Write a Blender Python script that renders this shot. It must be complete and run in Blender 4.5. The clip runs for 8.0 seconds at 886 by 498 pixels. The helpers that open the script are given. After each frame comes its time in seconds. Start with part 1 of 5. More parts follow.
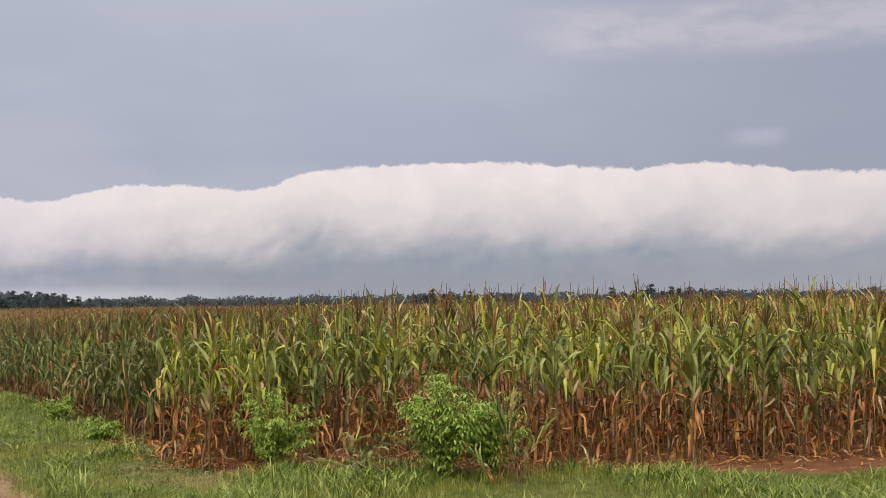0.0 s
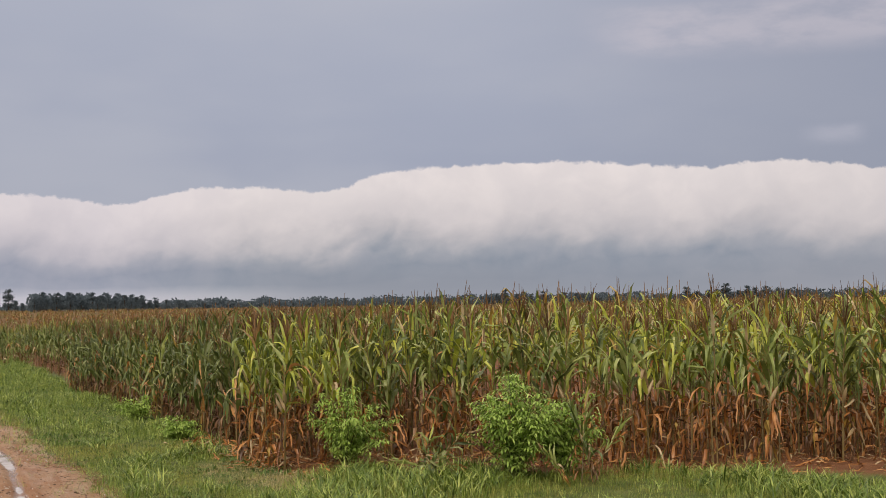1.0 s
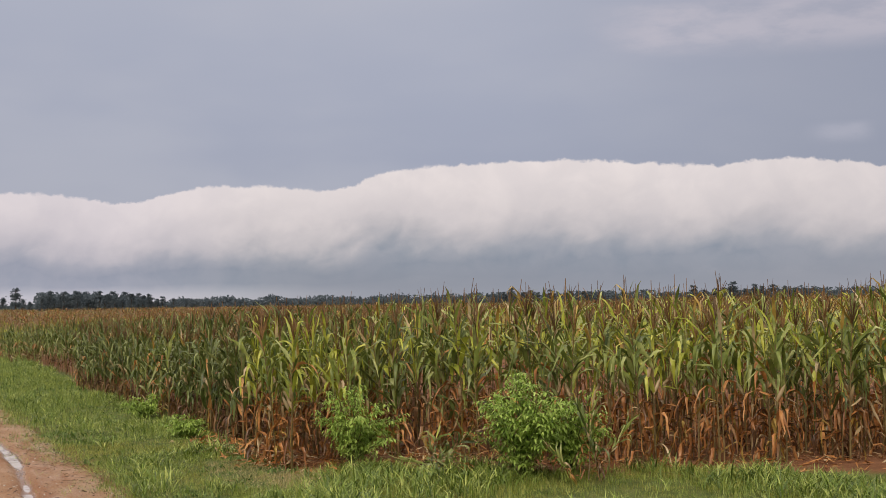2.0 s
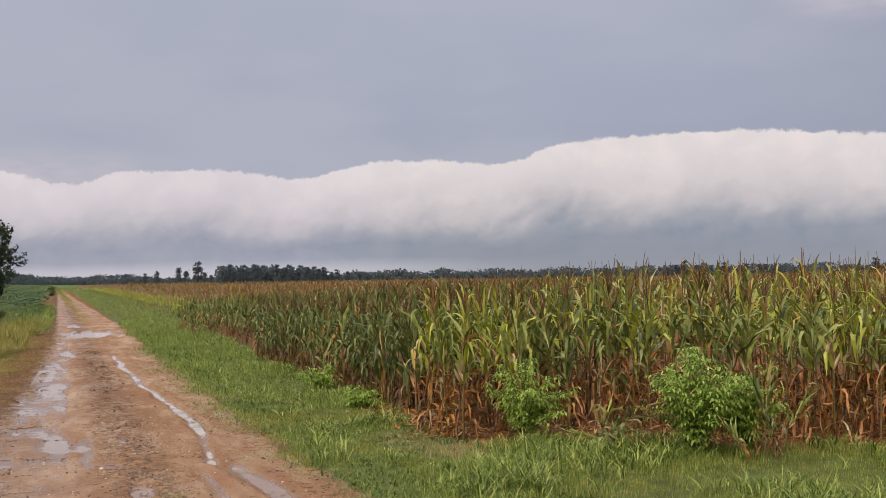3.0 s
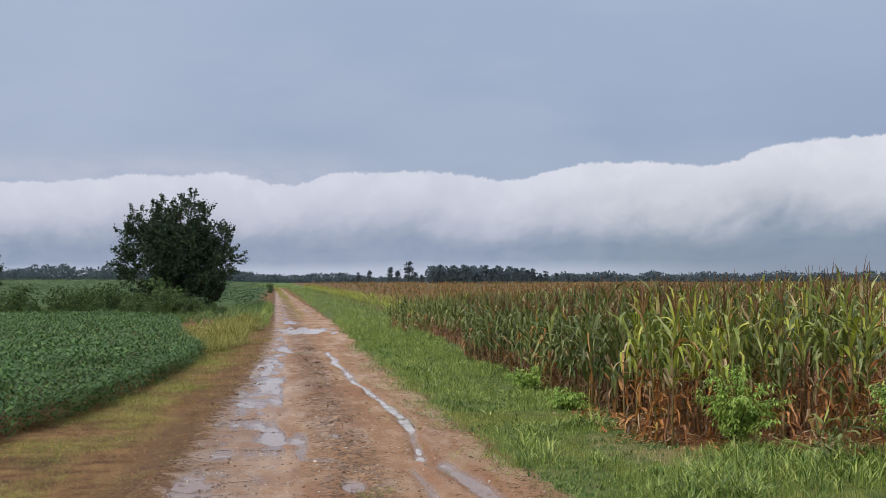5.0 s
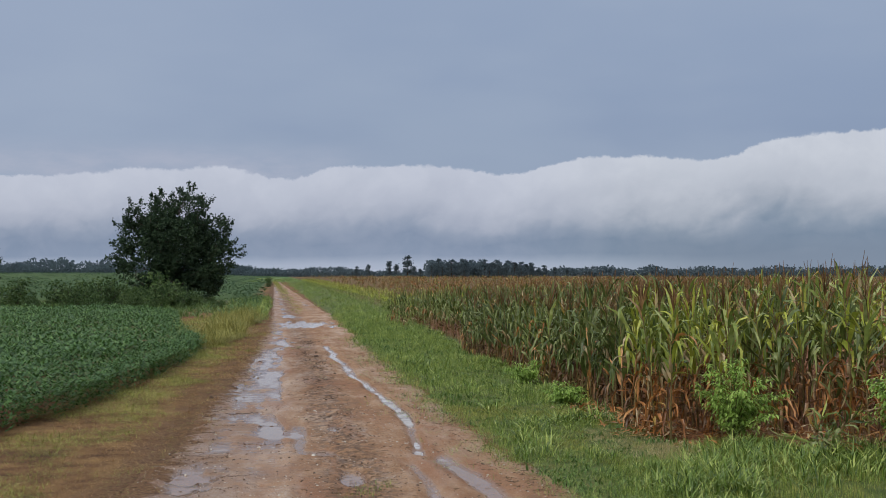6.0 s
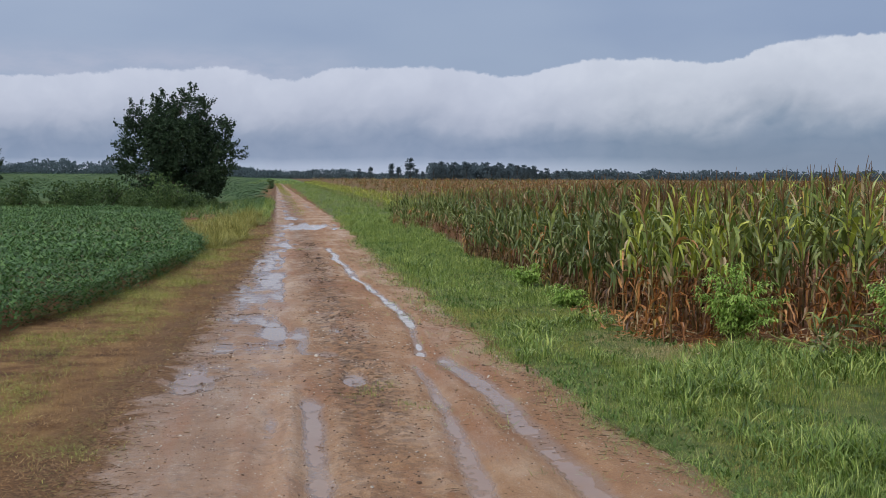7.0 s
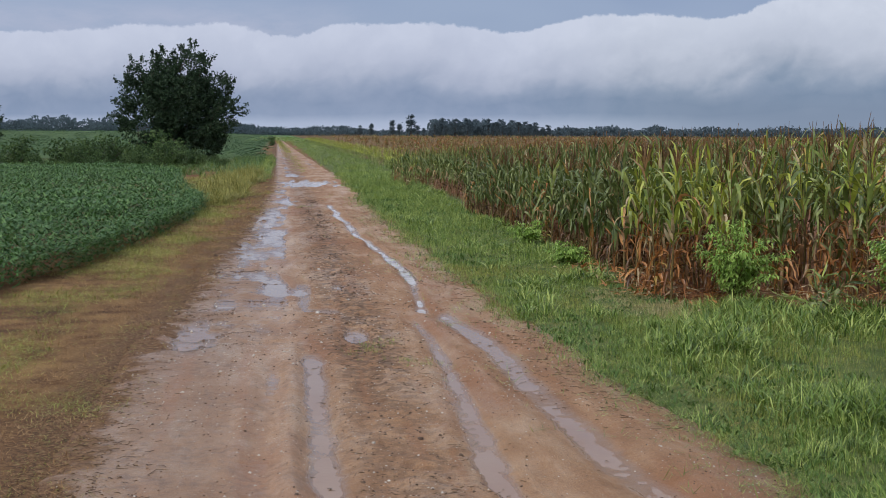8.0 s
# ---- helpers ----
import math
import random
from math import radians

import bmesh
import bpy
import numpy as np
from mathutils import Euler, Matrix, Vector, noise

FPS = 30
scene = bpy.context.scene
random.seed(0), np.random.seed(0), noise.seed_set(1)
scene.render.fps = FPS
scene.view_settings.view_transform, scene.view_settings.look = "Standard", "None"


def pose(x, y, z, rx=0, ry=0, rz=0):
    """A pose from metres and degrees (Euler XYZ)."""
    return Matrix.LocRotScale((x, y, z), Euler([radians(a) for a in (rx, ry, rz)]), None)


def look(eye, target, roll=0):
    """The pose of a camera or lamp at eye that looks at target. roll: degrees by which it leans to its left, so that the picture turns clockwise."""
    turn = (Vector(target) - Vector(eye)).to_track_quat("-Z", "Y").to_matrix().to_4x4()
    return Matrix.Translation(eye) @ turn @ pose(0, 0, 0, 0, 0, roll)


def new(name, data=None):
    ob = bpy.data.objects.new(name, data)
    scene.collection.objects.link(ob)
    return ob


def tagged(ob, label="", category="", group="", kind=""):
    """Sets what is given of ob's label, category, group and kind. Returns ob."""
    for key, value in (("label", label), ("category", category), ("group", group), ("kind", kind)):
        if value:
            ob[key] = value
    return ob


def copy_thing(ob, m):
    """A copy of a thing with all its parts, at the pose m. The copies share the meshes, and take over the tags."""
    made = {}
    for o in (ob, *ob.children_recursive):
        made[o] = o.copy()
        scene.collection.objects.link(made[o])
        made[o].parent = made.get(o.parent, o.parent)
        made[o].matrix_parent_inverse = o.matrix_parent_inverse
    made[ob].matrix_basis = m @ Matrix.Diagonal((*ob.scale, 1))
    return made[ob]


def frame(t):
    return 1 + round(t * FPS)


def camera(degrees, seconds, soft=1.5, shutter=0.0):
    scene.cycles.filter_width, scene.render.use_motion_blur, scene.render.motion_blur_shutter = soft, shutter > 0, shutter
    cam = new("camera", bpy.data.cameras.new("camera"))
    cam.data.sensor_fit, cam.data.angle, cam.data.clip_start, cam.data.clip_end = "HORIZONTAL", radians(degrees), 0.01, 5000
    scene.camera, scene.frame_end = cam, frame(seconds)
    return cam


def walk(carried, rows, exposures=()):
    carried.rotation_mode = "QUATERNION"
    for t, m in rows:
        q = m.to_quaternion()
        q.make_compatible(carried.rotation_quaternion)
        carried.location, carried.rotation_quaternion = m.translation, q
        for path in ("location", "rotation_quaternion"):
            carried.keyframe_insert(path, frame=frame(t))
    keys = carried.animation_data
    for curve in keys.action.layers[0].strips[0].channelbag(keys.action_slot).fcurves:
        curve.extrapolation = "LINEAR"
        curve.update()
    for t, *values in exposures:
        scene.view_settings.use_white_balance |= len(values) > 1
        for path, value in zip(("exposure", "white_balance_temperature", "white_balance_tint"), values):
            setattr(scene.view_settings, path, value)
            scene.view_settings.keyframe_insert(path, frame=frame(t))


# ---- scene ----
cam = camera(38.0, 8.0, soft=0.9)


def eye(yaw, pitch, roll):
    """The standing camera, turned to the left by yaw, up by pitch and leaning to its left by roll."""
    return pose(0, 0, 2.0, 90 + pitch, 0, yaw) @ pose(0, 0, 0, 0, 0, roll)


PATH = [
    (0.0, eye(-27.768, 2.303, -0.623)),
    (0.5, eye(-24.816, 2.314, -0.710)),
    (1.0, eye(-24.538, 2.353, -0.807)),
    (1.2, eye(-24.498, 2.343, -0.807)),
    (2.3, eye(-23.866, 2.214, -0.897)),
    (2.5, eye(-21.603, 2.125, -0.884)),
    (3.0, eye(-16.651, 1.203, -0.862)),
    (3.5, eye(-12.636, 1.032, -0.553)),
    (4.0, eye(-8.338, 1.156, 0.168)),
    (4.5, eye(-7.190, 1.215, -0.122)),
    (4.7, eye(-7.270, 1.275, -0.122)),
    (5.8, eye(-7.470, 1.390, 0.000)),
    (6.0, eye(-7.430, 1.080, 0.000)),
    (6.2, eye(-7.390, -0.120, 0.100)),
    (6.4, eye(-7.360, -3.280, 0.354)),
    (6.5, eye(-7.360, -3.470, 0.354)),
    (7.0, eye(-7.341, -3.249, 0.298)),
    (7.5, eye(-7.339, -4.219, 0.353)),
    (8.0, eye(-7.299, -5.164, 0.273)),
]
EXPOSURES = [(0.0, 0.13, 6850, 14), (0.5, -0.02, 6830, 14), (3.5, 0.0, 6750, 15), (4.5, 0.01, 6190, 10), (5.8, -0.18, 5740, 7), (6.2, -0.34, 5770, 6),
             (6.5, -0.38, 5800, 7), (7.0, -0.17, 5640, 7), (8.0, -0.17, 5550, 8)]
walk(cam, PATH, EXPOSURES)

# ---- sky and sun ----
SUN_ELEVATION, SUN_AZIMUTH = 42.0, 215.0  # degrees; azimuth clockwise from +y, behind the viewer


class Nodes:
    """Short hand for building a node tree."""

    def __init__(self, tree):
        self.tree = tree
        tree.nodes.clear()

    def add(self, kind, ins=None, **props):
        n = self.tree.nodes.new(kind)
        for k, v in props.items():
            setattr(n, k, v)
        for k, v in (ins or {}).items():
            if isinstance(v, bpy.types.NodeSocket):
                self.tree.links.new(v, n.inputs[k])
            else:
                n.inputs[k].default_value = v
        return n

    def math(self, op, a, b=0.0, c=0.0, clamp=False):
        return self.add("ShaderNodeMath", {0: a, 1: b, 2: c}, operation=op, use_clamp=clamp).outputs[0]

    def ramp(self, fac, stops, mode="LINEAR"):
        n = self.add("ShaderNodeValToRGB", {"Fac": fac})
        n.color_ramp.interpolation = mode
        el = n.color_ramp.elements
        while len(el) < len(stops):
            el.new(0.5)
        for e, (p, c) in zip(el, stops):
            e.position = p
            e.color = (*c, 1) if len(c) == 3 else c
        return n.outputs["Color"]

    def mix(self, fac, a, b, blend="MIX"):
        n = self.add("ShaderNodeMix", data_type="RGBA", blend_type=blend)
        for s, v in ((0, fac), (6, a), (7, b)):
            if isinstance(v, bpy.types.NodeSocket):
                self.tree.links.new(v, n.inputs[s])
            else:
                n.inputs[s].default_value = (*v, 1) if isinstance(v, tuple) and len(v) == 3 else v
        return n.outputs[2]

    def noise(self, vec, scale, detail=4.0, rough=0.55, distortion=0.0):
        return self.add("ShaderNodeTexNoise", {"Vector": vec, "Scale": scale, "Detail": detail, "Roughness": rough,
                                               "Distortion": distortion}).outputs["Fac"]

    def remap(self, v, a, b, c, d, smooth=False):
        return self.add("ShaderNodeMapRange", {0: v, 1: a, 2: b, 3: c, 4: d},
                        interpolation_type="SMOOTHSTEP" if smooth else "LINEAR").outputs[0]


def build_world():
    world = bpy.data.worlds.new("stormy_sky")
    world.use_nodes = True
    scene.world = world
    N = Nodes(world.node_tree)
    way = N.add("ShaderNodeTexCoord").outputs["Generated"]
    xyz = N.add("ShaderNodeSeparateXYZ", {0: way})
    az = N.math("MULTIPLY", N.math("ARCTAN2", xyz.outputs[0], xyz.outputs[1]), 57.29578)
    el = N.math("MULTIPLY", N.math("ARCSINE", xyz.outputs[2]), 57.29578)
    sky_at = N.add("ShaderNodeCombineXYZ", {0: az, 1: el, 2: 0.0}).outputs[0]
    flat_at = N.add("ShaderNodeCombineXYZ", {0: az, 1: N.math("MULTIPLY", el, 3.0), 2: 4.0}).outputs[0]

    # the high deck: blue-grey, with faint broad streaks
    nishita = N.add("ShaderNodeTexSky", sky_type="NISHITA", sun_disc=False, sun_elevation=radians(SUN_ELEVATION),
                    sun_rotation=radians(SUN_AZIMUTH), air_density=1.0, dust_density=2.0).outputs[0]
    streak = N.noise(flat_at, 0.055, 4.0, 0.5)
    deck = N.ramp(N.remap(el, 0.0, 60.0, 0.0, 1.0), [(0.0, (0.30, 0.345, 0.47)), (0.10, (0.335, 0.375, 0.49)), (0.22, (0.415, 0.455, 0.555)),
                                                     (0.45, (1.2, 1.19, 1.22)), (1.0, (2.0, 1.96, 1.92))])
    deck = N.mix(N.remap(streak, 0.38, 0.68, 0.0, 0.5, True), deck, (0.48, 0.507, 0.58))
    deck = N.mix(N.remap(az, 24.0, 44.0, 0.0, 0.65, True), deck, (0.26, 0.29, 0.38))
    deck = N.mix(N.remap(az, 6.0, -10.0, 0.0, 0.4, True), deck, (0.50, 0.525, 0.61))
    soft = N.noise(flat_at, 0.35, 5.0, 0.6)

    def veil(base, a0, a1, a2, a3, e0, e1, e2, e3, most, colour):
        """A paler wisp between those directions, broken up by noise."""
        m = N.math("MULTIPLY", N.remap(az, a0, a1, 0.0, 1.0, True), N.remap(az, a2, a3, 1.0, 0.0, True))
        m = N.math("MULTIPLY", m, N.math("MULTIPLY", N.remap(el, e0, e1, 0.0, 1.0, True), N.remap(el, e2, e3, 1.0, 0.0, True)))
        return N.mix(N.math("MULTIPLY", m, N.remap(soft, 0.3, 0.65, most * 0.35, most, True)), base, colour)

    deck = veil(deck, 30.0, 34.0, 58.0, 64.0, 10.1, 11.3, 12.3, 13.2, 0.5, (0.62, 0.585, 0.64))
    deck = veil(deck, 39.8, 41.4, 42.2, 43.2, 6.3, 6.9, 7.1, 7.5, 0.4, (0.50, 0.51, 0.60))
    deck = veil(deck, -30.0, -14.0, 0.0, 6.0, 3.8, 4.4, 4.8, 6.0, 0.8, (0.55, 0.53, 0.60))
    deck = N.mix(0.1, deck, N.mix(1.0, nishita, (0.1, 0.1, 0.1), "MULTIPLY"))

    # the roll cloud: its upper edge over the azimuth, then its shading from edge to base
    edge = N.add("ShaderNodeFloatCurve", {"Factor": 1.0, "Value": N.remap(az, -20.0, 60.0, 0.0, 1.0)})
    curve = edge.mapping.curves[0]
    tops = [(-20, 4.2), (-12, 4.18), (-8, 4.33), (-6.2, 4.6), (-4.6, 4.55), (-3, 4.72), (-1.5, 4.6), (0.5, 4.25), (2.5, 4.72), (6.5, 4.83), (8.5, 4.72), (10.2, 4.45),
            (12.5, 4.9), (15.6, 5.24), (17.5, 5.15), (19, 5.05), (22.3, 5.87), (25.7, 6.08), (30.2, 6.16), (33.2, 5.97), (35.7, 5.78),
            (39.4, 5.97), (41.6, 5.75), (44, 5.46), (47, 5.32), (60, 5.2)]
    while len(curve.points) < len(tops):
        curve.points.new(0.5, 0.5)
    for p, (a, e) in zip(curve.points, tops):
        p.location = ((a + 20) / 80, e / 10)
    edge.mapping.update()
    billow = N.math("MULTIPLY", N.math("SUBTRACT", N.noise(sky_at, 0.5, 2.0, 0.5), 0.5), 0.35)
    crisp = N.math("MULTIPLY", N.math("SUBTRACT", N.noise(sky_at, 1.9, 5.0, 0.62), 0.5), 0.5)
    top = N.math("ADD", N.math("MULTIPLY", edge.outputs[0], 10.0), N.math("ADD", billow, crisp))
    # sagging folds, wider than high, that grow towards the base
    lean_at = N.add("ShaderNodeCombineXYZ", {0: N.math("ADD", az, N.math("MULTIPLY", el, -0.35)), 1: N.math("MULTIPLY", el, 1.25), 2: 9.0}).outputs[0]
    fold = N.math("SUBTRACT", N.noise(lean_at, 0.26, 3.0, 0.5, 0.2), 0.5)
    wisp = N.math("SUBTRACT", N.noise(lean_at, 0.85, 5.0, 0.52, 0.3), 0.5)
    sag = N.math("ADD", N.math("MULTIPLY", fold, 2.6), N.math("MULTIPLY", wisp, 1.15))
    hold = N.math("MULTIPLY", N.remap(el, 0.5, 2.0, 0.12, 1.0, True), N.remap(N.math("SUBTRACT", top, el), 0.0, 2.6, 0.4, 1.0, True))
    v = N.math("DIVIDE", N.math("ADD", el, N.math("MULTIPLY", sag, hold)), top)
    shade = N.ramp(N.math("MULTIPLY", v, 0.87, clamp=True), [
        (0.0, (0.60, 0.605, 0.64)), (0.075, (0.50, 0.525, 0.575)), (0.15, (0.275, 0.325, 0.395)), (0.25, (0.245, 0.295, 0.365)), (0.34, (0.33, 0.365, 0.42)),
        (0.44, (0.50, 0.50, 0.53)), (0.56, (0.64, 0.62, 0.635)), (0.74, (0.745, 0.715, 0.72)), (0.92, (0.79, 0.755, 0.76))])
    mottle = N.noise(sky_at, 0.55, 4.0, 0.55, 0.4)
    shade = N.mix(N.remap(mottle, 0.35, 0.7, 0.22, 0.0, True), shade, (0.50, 0.50, 0.545))
    shade = N.mix(N.remap(az, 18.0, 8.0, 0.0, 0.2, True), shade, (0.48, 0.47, 0.62))
    # rain under the near part of the roll hides the pale strip along the horizon
    rain = N.math("MULTIPLY", N.remap(el, 0.6, 2.4, 1.0, 0.0, True), N.remap(az, 9.0, 23.0, 0.0, 0.88, True))
    shade = N.mix(rain, shade, (0.255, 0.29, 0.35))
    shade = N.mix(N.remap(az, 33.0, 46.0, 0.0, 0.22, True), shade, (0.42, 0.42, 0.455))
    inside = N.remap(N.math("SUBTRACT", top, el), -0.02, 0.13, 0.0, 1.0, True)
    colour = N.mix(inside, deck, shade)
    ground = N.remap(el, -0.6, -0.1, 0.0, 1.0)
    colour = N.mix(ground, (0.12, 0.11, 0.09), colour)
    bg = N.add("ShaderNodeBackground", {"Color": colour, "Strength": SKY_STRENGTH})
    N.add("ShaderNodeOutputWorld", {"Surface": bg.outputs[0]})


SKY_STRENGTH = 1.0
build_world()
sun = new("sun", bpy.data.lights.new("sun", "SUN"))
sun.data.energy, sun.data.angle, sun.data.color = 2.1, radians(28), (1.0, 0.89, 0.73)
sun.matrix_world = look((0, 0, 50), (50 * math.sin(radians(SUN_AZIMUTH + 180)) / math.tan(radians(SUN_ELEVATION)),
                                     50 * math.cos(radians(SUN_AZIMUTH + 180)) / math.tan(radians(SUN_ELEVATION)), 0))


# ---- materials ----
def material(name):
    m = bpy.data.materials.new(name)
    m.use_nodes = True
    return m, Nodes(m.node_tree)


def finish(N, surface):
    N.add("ShaderNodeOutputMaterial", {"Surface": surface})


def leafy(name, dark, mid, light, rough=0.5, through_light=0.3, scale=9.0, island=False, gloss=0.22):
    """A leaf: colour varied from leaf to leaf and along it, with some light passing through."""
    m, N = material(name)
    if island:
        pick = N.add("ShaderNodeNewGeometry").outputs["Random Per Island"]
    else:
        pick = N.add("ShaderNodeObjectInfo").outputs["Random"]
    at = N.add("ShaderNodeNewGeometry").outputs["Position"]
    spots = N.noise(at, scale, 3.0)
    f = N.math("ADD", N.math("MULTIPLY", pick, 0.65), N.math("MULTIPLY", N.math("SUBTRACT", spots, 0.32), 0.9), clamp=True)
    colour = N.ramp(f, [(0.0, dark), (0.5, mid), (1.0, light)])
    p = N.add("ShaderNodeBsdfPrincipled", {"Base Color": colour, "Roughness": rough, "Specular IOR Level": gloss})
    t = N.add("ShaderNodeBsdfTranslucent", {"Color": colour})
    finish(N, N.add("ShaderNodeMixShader", {0: through_light, 1: p.outputs[0], 2: t.outputs[0]}).outputs[0])
    return m


def rough_stuff(name, dark, mid, light, rough=0.85, scale=3.0, fine=40.0, bump=0.3, gloss=0.3):
    m, N = material(name)
    at = N.add("ShaderNodeNewGeometry").outputs["Position"]
    a, b = N.noise(at, scale, 5.0), N.noise(at, fine, 4.0)
    f = N.math("ADD", N.math("MULTIPLY", a, 0.7), N.math("MULTIPLY", b, 0.5))
    f = N.remap(f, 0.35, 0.85, 0.0, 1.0)
    colour = N.ramp(f, [(0.0, dark), (0.5, mid), (1.0, light)])
    bumped = N.add("ShaderNodeBump", {"Strength": bump, "Distance": 0.01, "Height": b}).outputs[0]
    p = N.add("ShaderNodeBsdfPrincipled", {"Base Color": colour, "Roughness": rough, "Normal": bumped, "Specular IOR Level": gloss})
    finish(N, p.outputs[0])
    return m


def thatch(N, at, x, y, mid, fine):
    """The trampled margin on the left of the track: how far it lies inside the left edge, and its matted dead-grass colour."""
    edge = N.math("ADD", N.remap(y, 9.0, 17.5, -1.38, -1.08), N.math("ADD", N.remap(y, 17.5, 30.0, 0.0, 0.38), N.remap(y, 30.0, 48.0, 0.0, 0.4)))
    far_in = N.math("SUBTRACT", N.math("ADD", x, N.math("MULTIPLY", N.math("SUBTRACT", mid, 0.5), 1.1)), edge)
    mats = N.math("ADD", N.math("MULTIPLY", N.noise(at, 22.0, 4.0, 0.7), 0.6), N.math("MULTIPLY", fine, 0.4))
    colour = N.ramp(N.remap(mats, 0.36, 0.64, 0.0, 1.0), [(0.0, (0.04, 0.022, 0.013)), (0.4, (0.12, 0.064, 0.034)), (0.75, (0.22, 0.125, 0.06)), (1.0, (0.34, 0.23, 0.11))])
    return far_in, colour


def ground_material():
    """Red-brown field soil; matted grass along both sides of the track."""
    m, N = material("field_soil")
    at = N.add("ShaderNodeNewGeometry").outputs["Position"]
    xyz = N.add("ShaderNodeSeparateXYZ", {0: at})
    x, y = xyz.outputs[0], xyz.outputs[1]
    big, mid, fine = N.noise(at, 0.5, 4.0), N.noise(at, 3.0, 5.0), N.noise(at, 55.0, 5.0, 0.7)
    grain = N.math("ADD", N.math("MULTIPLY", mid, 0.45), N.math("MULTIPLY", fine, 0.55))
    soil = N.ramp(N.remap(grain, 0.3, 0.7, 0.0, 1.0), [(0.0, (0.085, 0.038, 0.02)), (0.5, (0.20, 0.09, 0.044)), (1.0, (0.33, 0.17, 0.09))])
    green = N.ramp(N.remap(grain, 0.3, 0.7, 0.0, 1.0), [(0.0, (0.03, 0.038, 0.011)), (0.45, (0.09, 0.115, 0.03)), (0.7, (0.15, 0.16, 0.05)), (1.0, (0.28, 0.24, 0.10))])
    dead = N.ramp(N.remap(N.math("ADD", N.math("MULTIPLY", big, 0.3), N.math("MULTIPLY", grain, 0.7)), 0.36, 0.64, 0.0, 1.0),
                  [(0.0, (0.035, 0.019, 0.010)), (0.35, (0.13, 0.067, 0.03)), (0.6, (0.23, 0.13, 0.052)), (1.0, (0.37, 0.25, 0.09))])
    wob = N.math("MULTIPLY", N.math("SUBTRACT", mid, 0.5), 1.0)
    xw = N.math("ADD", x, wob)
    # right verge, and the headland in front of the corn
    right = N.math("MULTIPLY", N.remap(xw, 2.45, 2.75, 0.0, 1.0, True), N.remap(N.math("SUBTRACT", xw, N.math("ADD", N.remap(y, 17.0, 19.5, 0.0, 0.9), N.remap(y, 48.0, 58.0, 0.0, 1.4))), 4.5, 4.9, 1.0, 0.0, True))
    head = N.math("MULTIPLY", N.remap(N.math("ADD", N.math("ADD", y, wob), N.math("MULTIPLY", x, 0.55)), 16.6, 17.3, 1.0, 0.0, True),
                  N.remap(xw, 2.45, 2.75, 0.0, 1.0, True))
    left = N.math("MULTIPLY", N.remap(xw, -3.6, -3.2, 0.0, 1.0, True), N.remap(xw, 0.0, 0.5, 1.0, 0.0, True))
    colour = N.mix(N.math("MAXIMUM", right, head), soil, green)
    colour = N.mix(left, colour, dead)
    far_in, mat = thatch(N, at, x, y, mid, fine)
    colour = N.mix(N.math("MULTIPLY", left, N.remap(far_in, -0.55, -0.15, 0.0, 0.95, True)), colour, mat)
    # closed canopies far out: beans on one side, ripe corn with painted shade on the other
    beans = N.math("MULTIPLY", N.remap(y, 88.0, 100.0, 0.0, 0.9, True), N.remap(xw, -1.4, -2.2, 0.0, 1.0, True))
    colour = N.mix(beans, colour, N.ramp(N.remap(grain, 0.3, 0.7, 0.0, 1.0), [(0.0, (0.055, 0.10, 0.031)), (1.0, (0.095, 0.17, 0.055))]))
    strip = N.math("MULTIPLY", N.math("MULTIPLY", N.remap(y, 56.0, 59.0, 0.0, 1.0), N.remap(y, 90.0, 100.0, 1.0, 0.0)), N.remap(xw, -4.6, -5.4, 0.0, 0.9, True))
    colour = N.mix(strip, colour, N.ramp(N.remap(grain, 0.3, 0.7, 0.0, 1.0), [(0.0, (0.025, 0.035, 0.012)), (1.0, (0.10, 0.12, 0.04))]))
    ripe = N.math("MULTIPLY", N.remap(y, 62.0, 80.0, 0.0, 0.9, True), N.remap(xw, 6.0, 6.8, 0.0, 1.0, True))
    colour = N.mix(ripe, colour, N.ramp(N.remap(grain, 0.3, 0.7, 0.0, 1.0), [(0.0, (0.07, 0.05, 0.02)), (1.0, (0.22, 0.14, 0.055))]))
    colour = N.mix(N.math("MULTIPLY", N.remap(y, 280.0, 310.0, 0.0, 0.9, True), N.remap(N.math("ABSOLUTE", x), 7.0, 9.0, 1.0, 0.0)), colour, (0.10, 0.16, 0.05))
    bumped = N.add("ShaderNodeBump", {"Strength": 0.8, "Distance": 0.03, "Height": grain}).outputs[0]
    p = N.add("ShaderNodeBsdfPrincipled", {"Base Color": colour, "Roughness": 0.85, "Normal": bumped, "Specular IOR Level": 0.12})
    finish(N, p.outputs[0])
    return m


WATER_LEVEL = -0.030


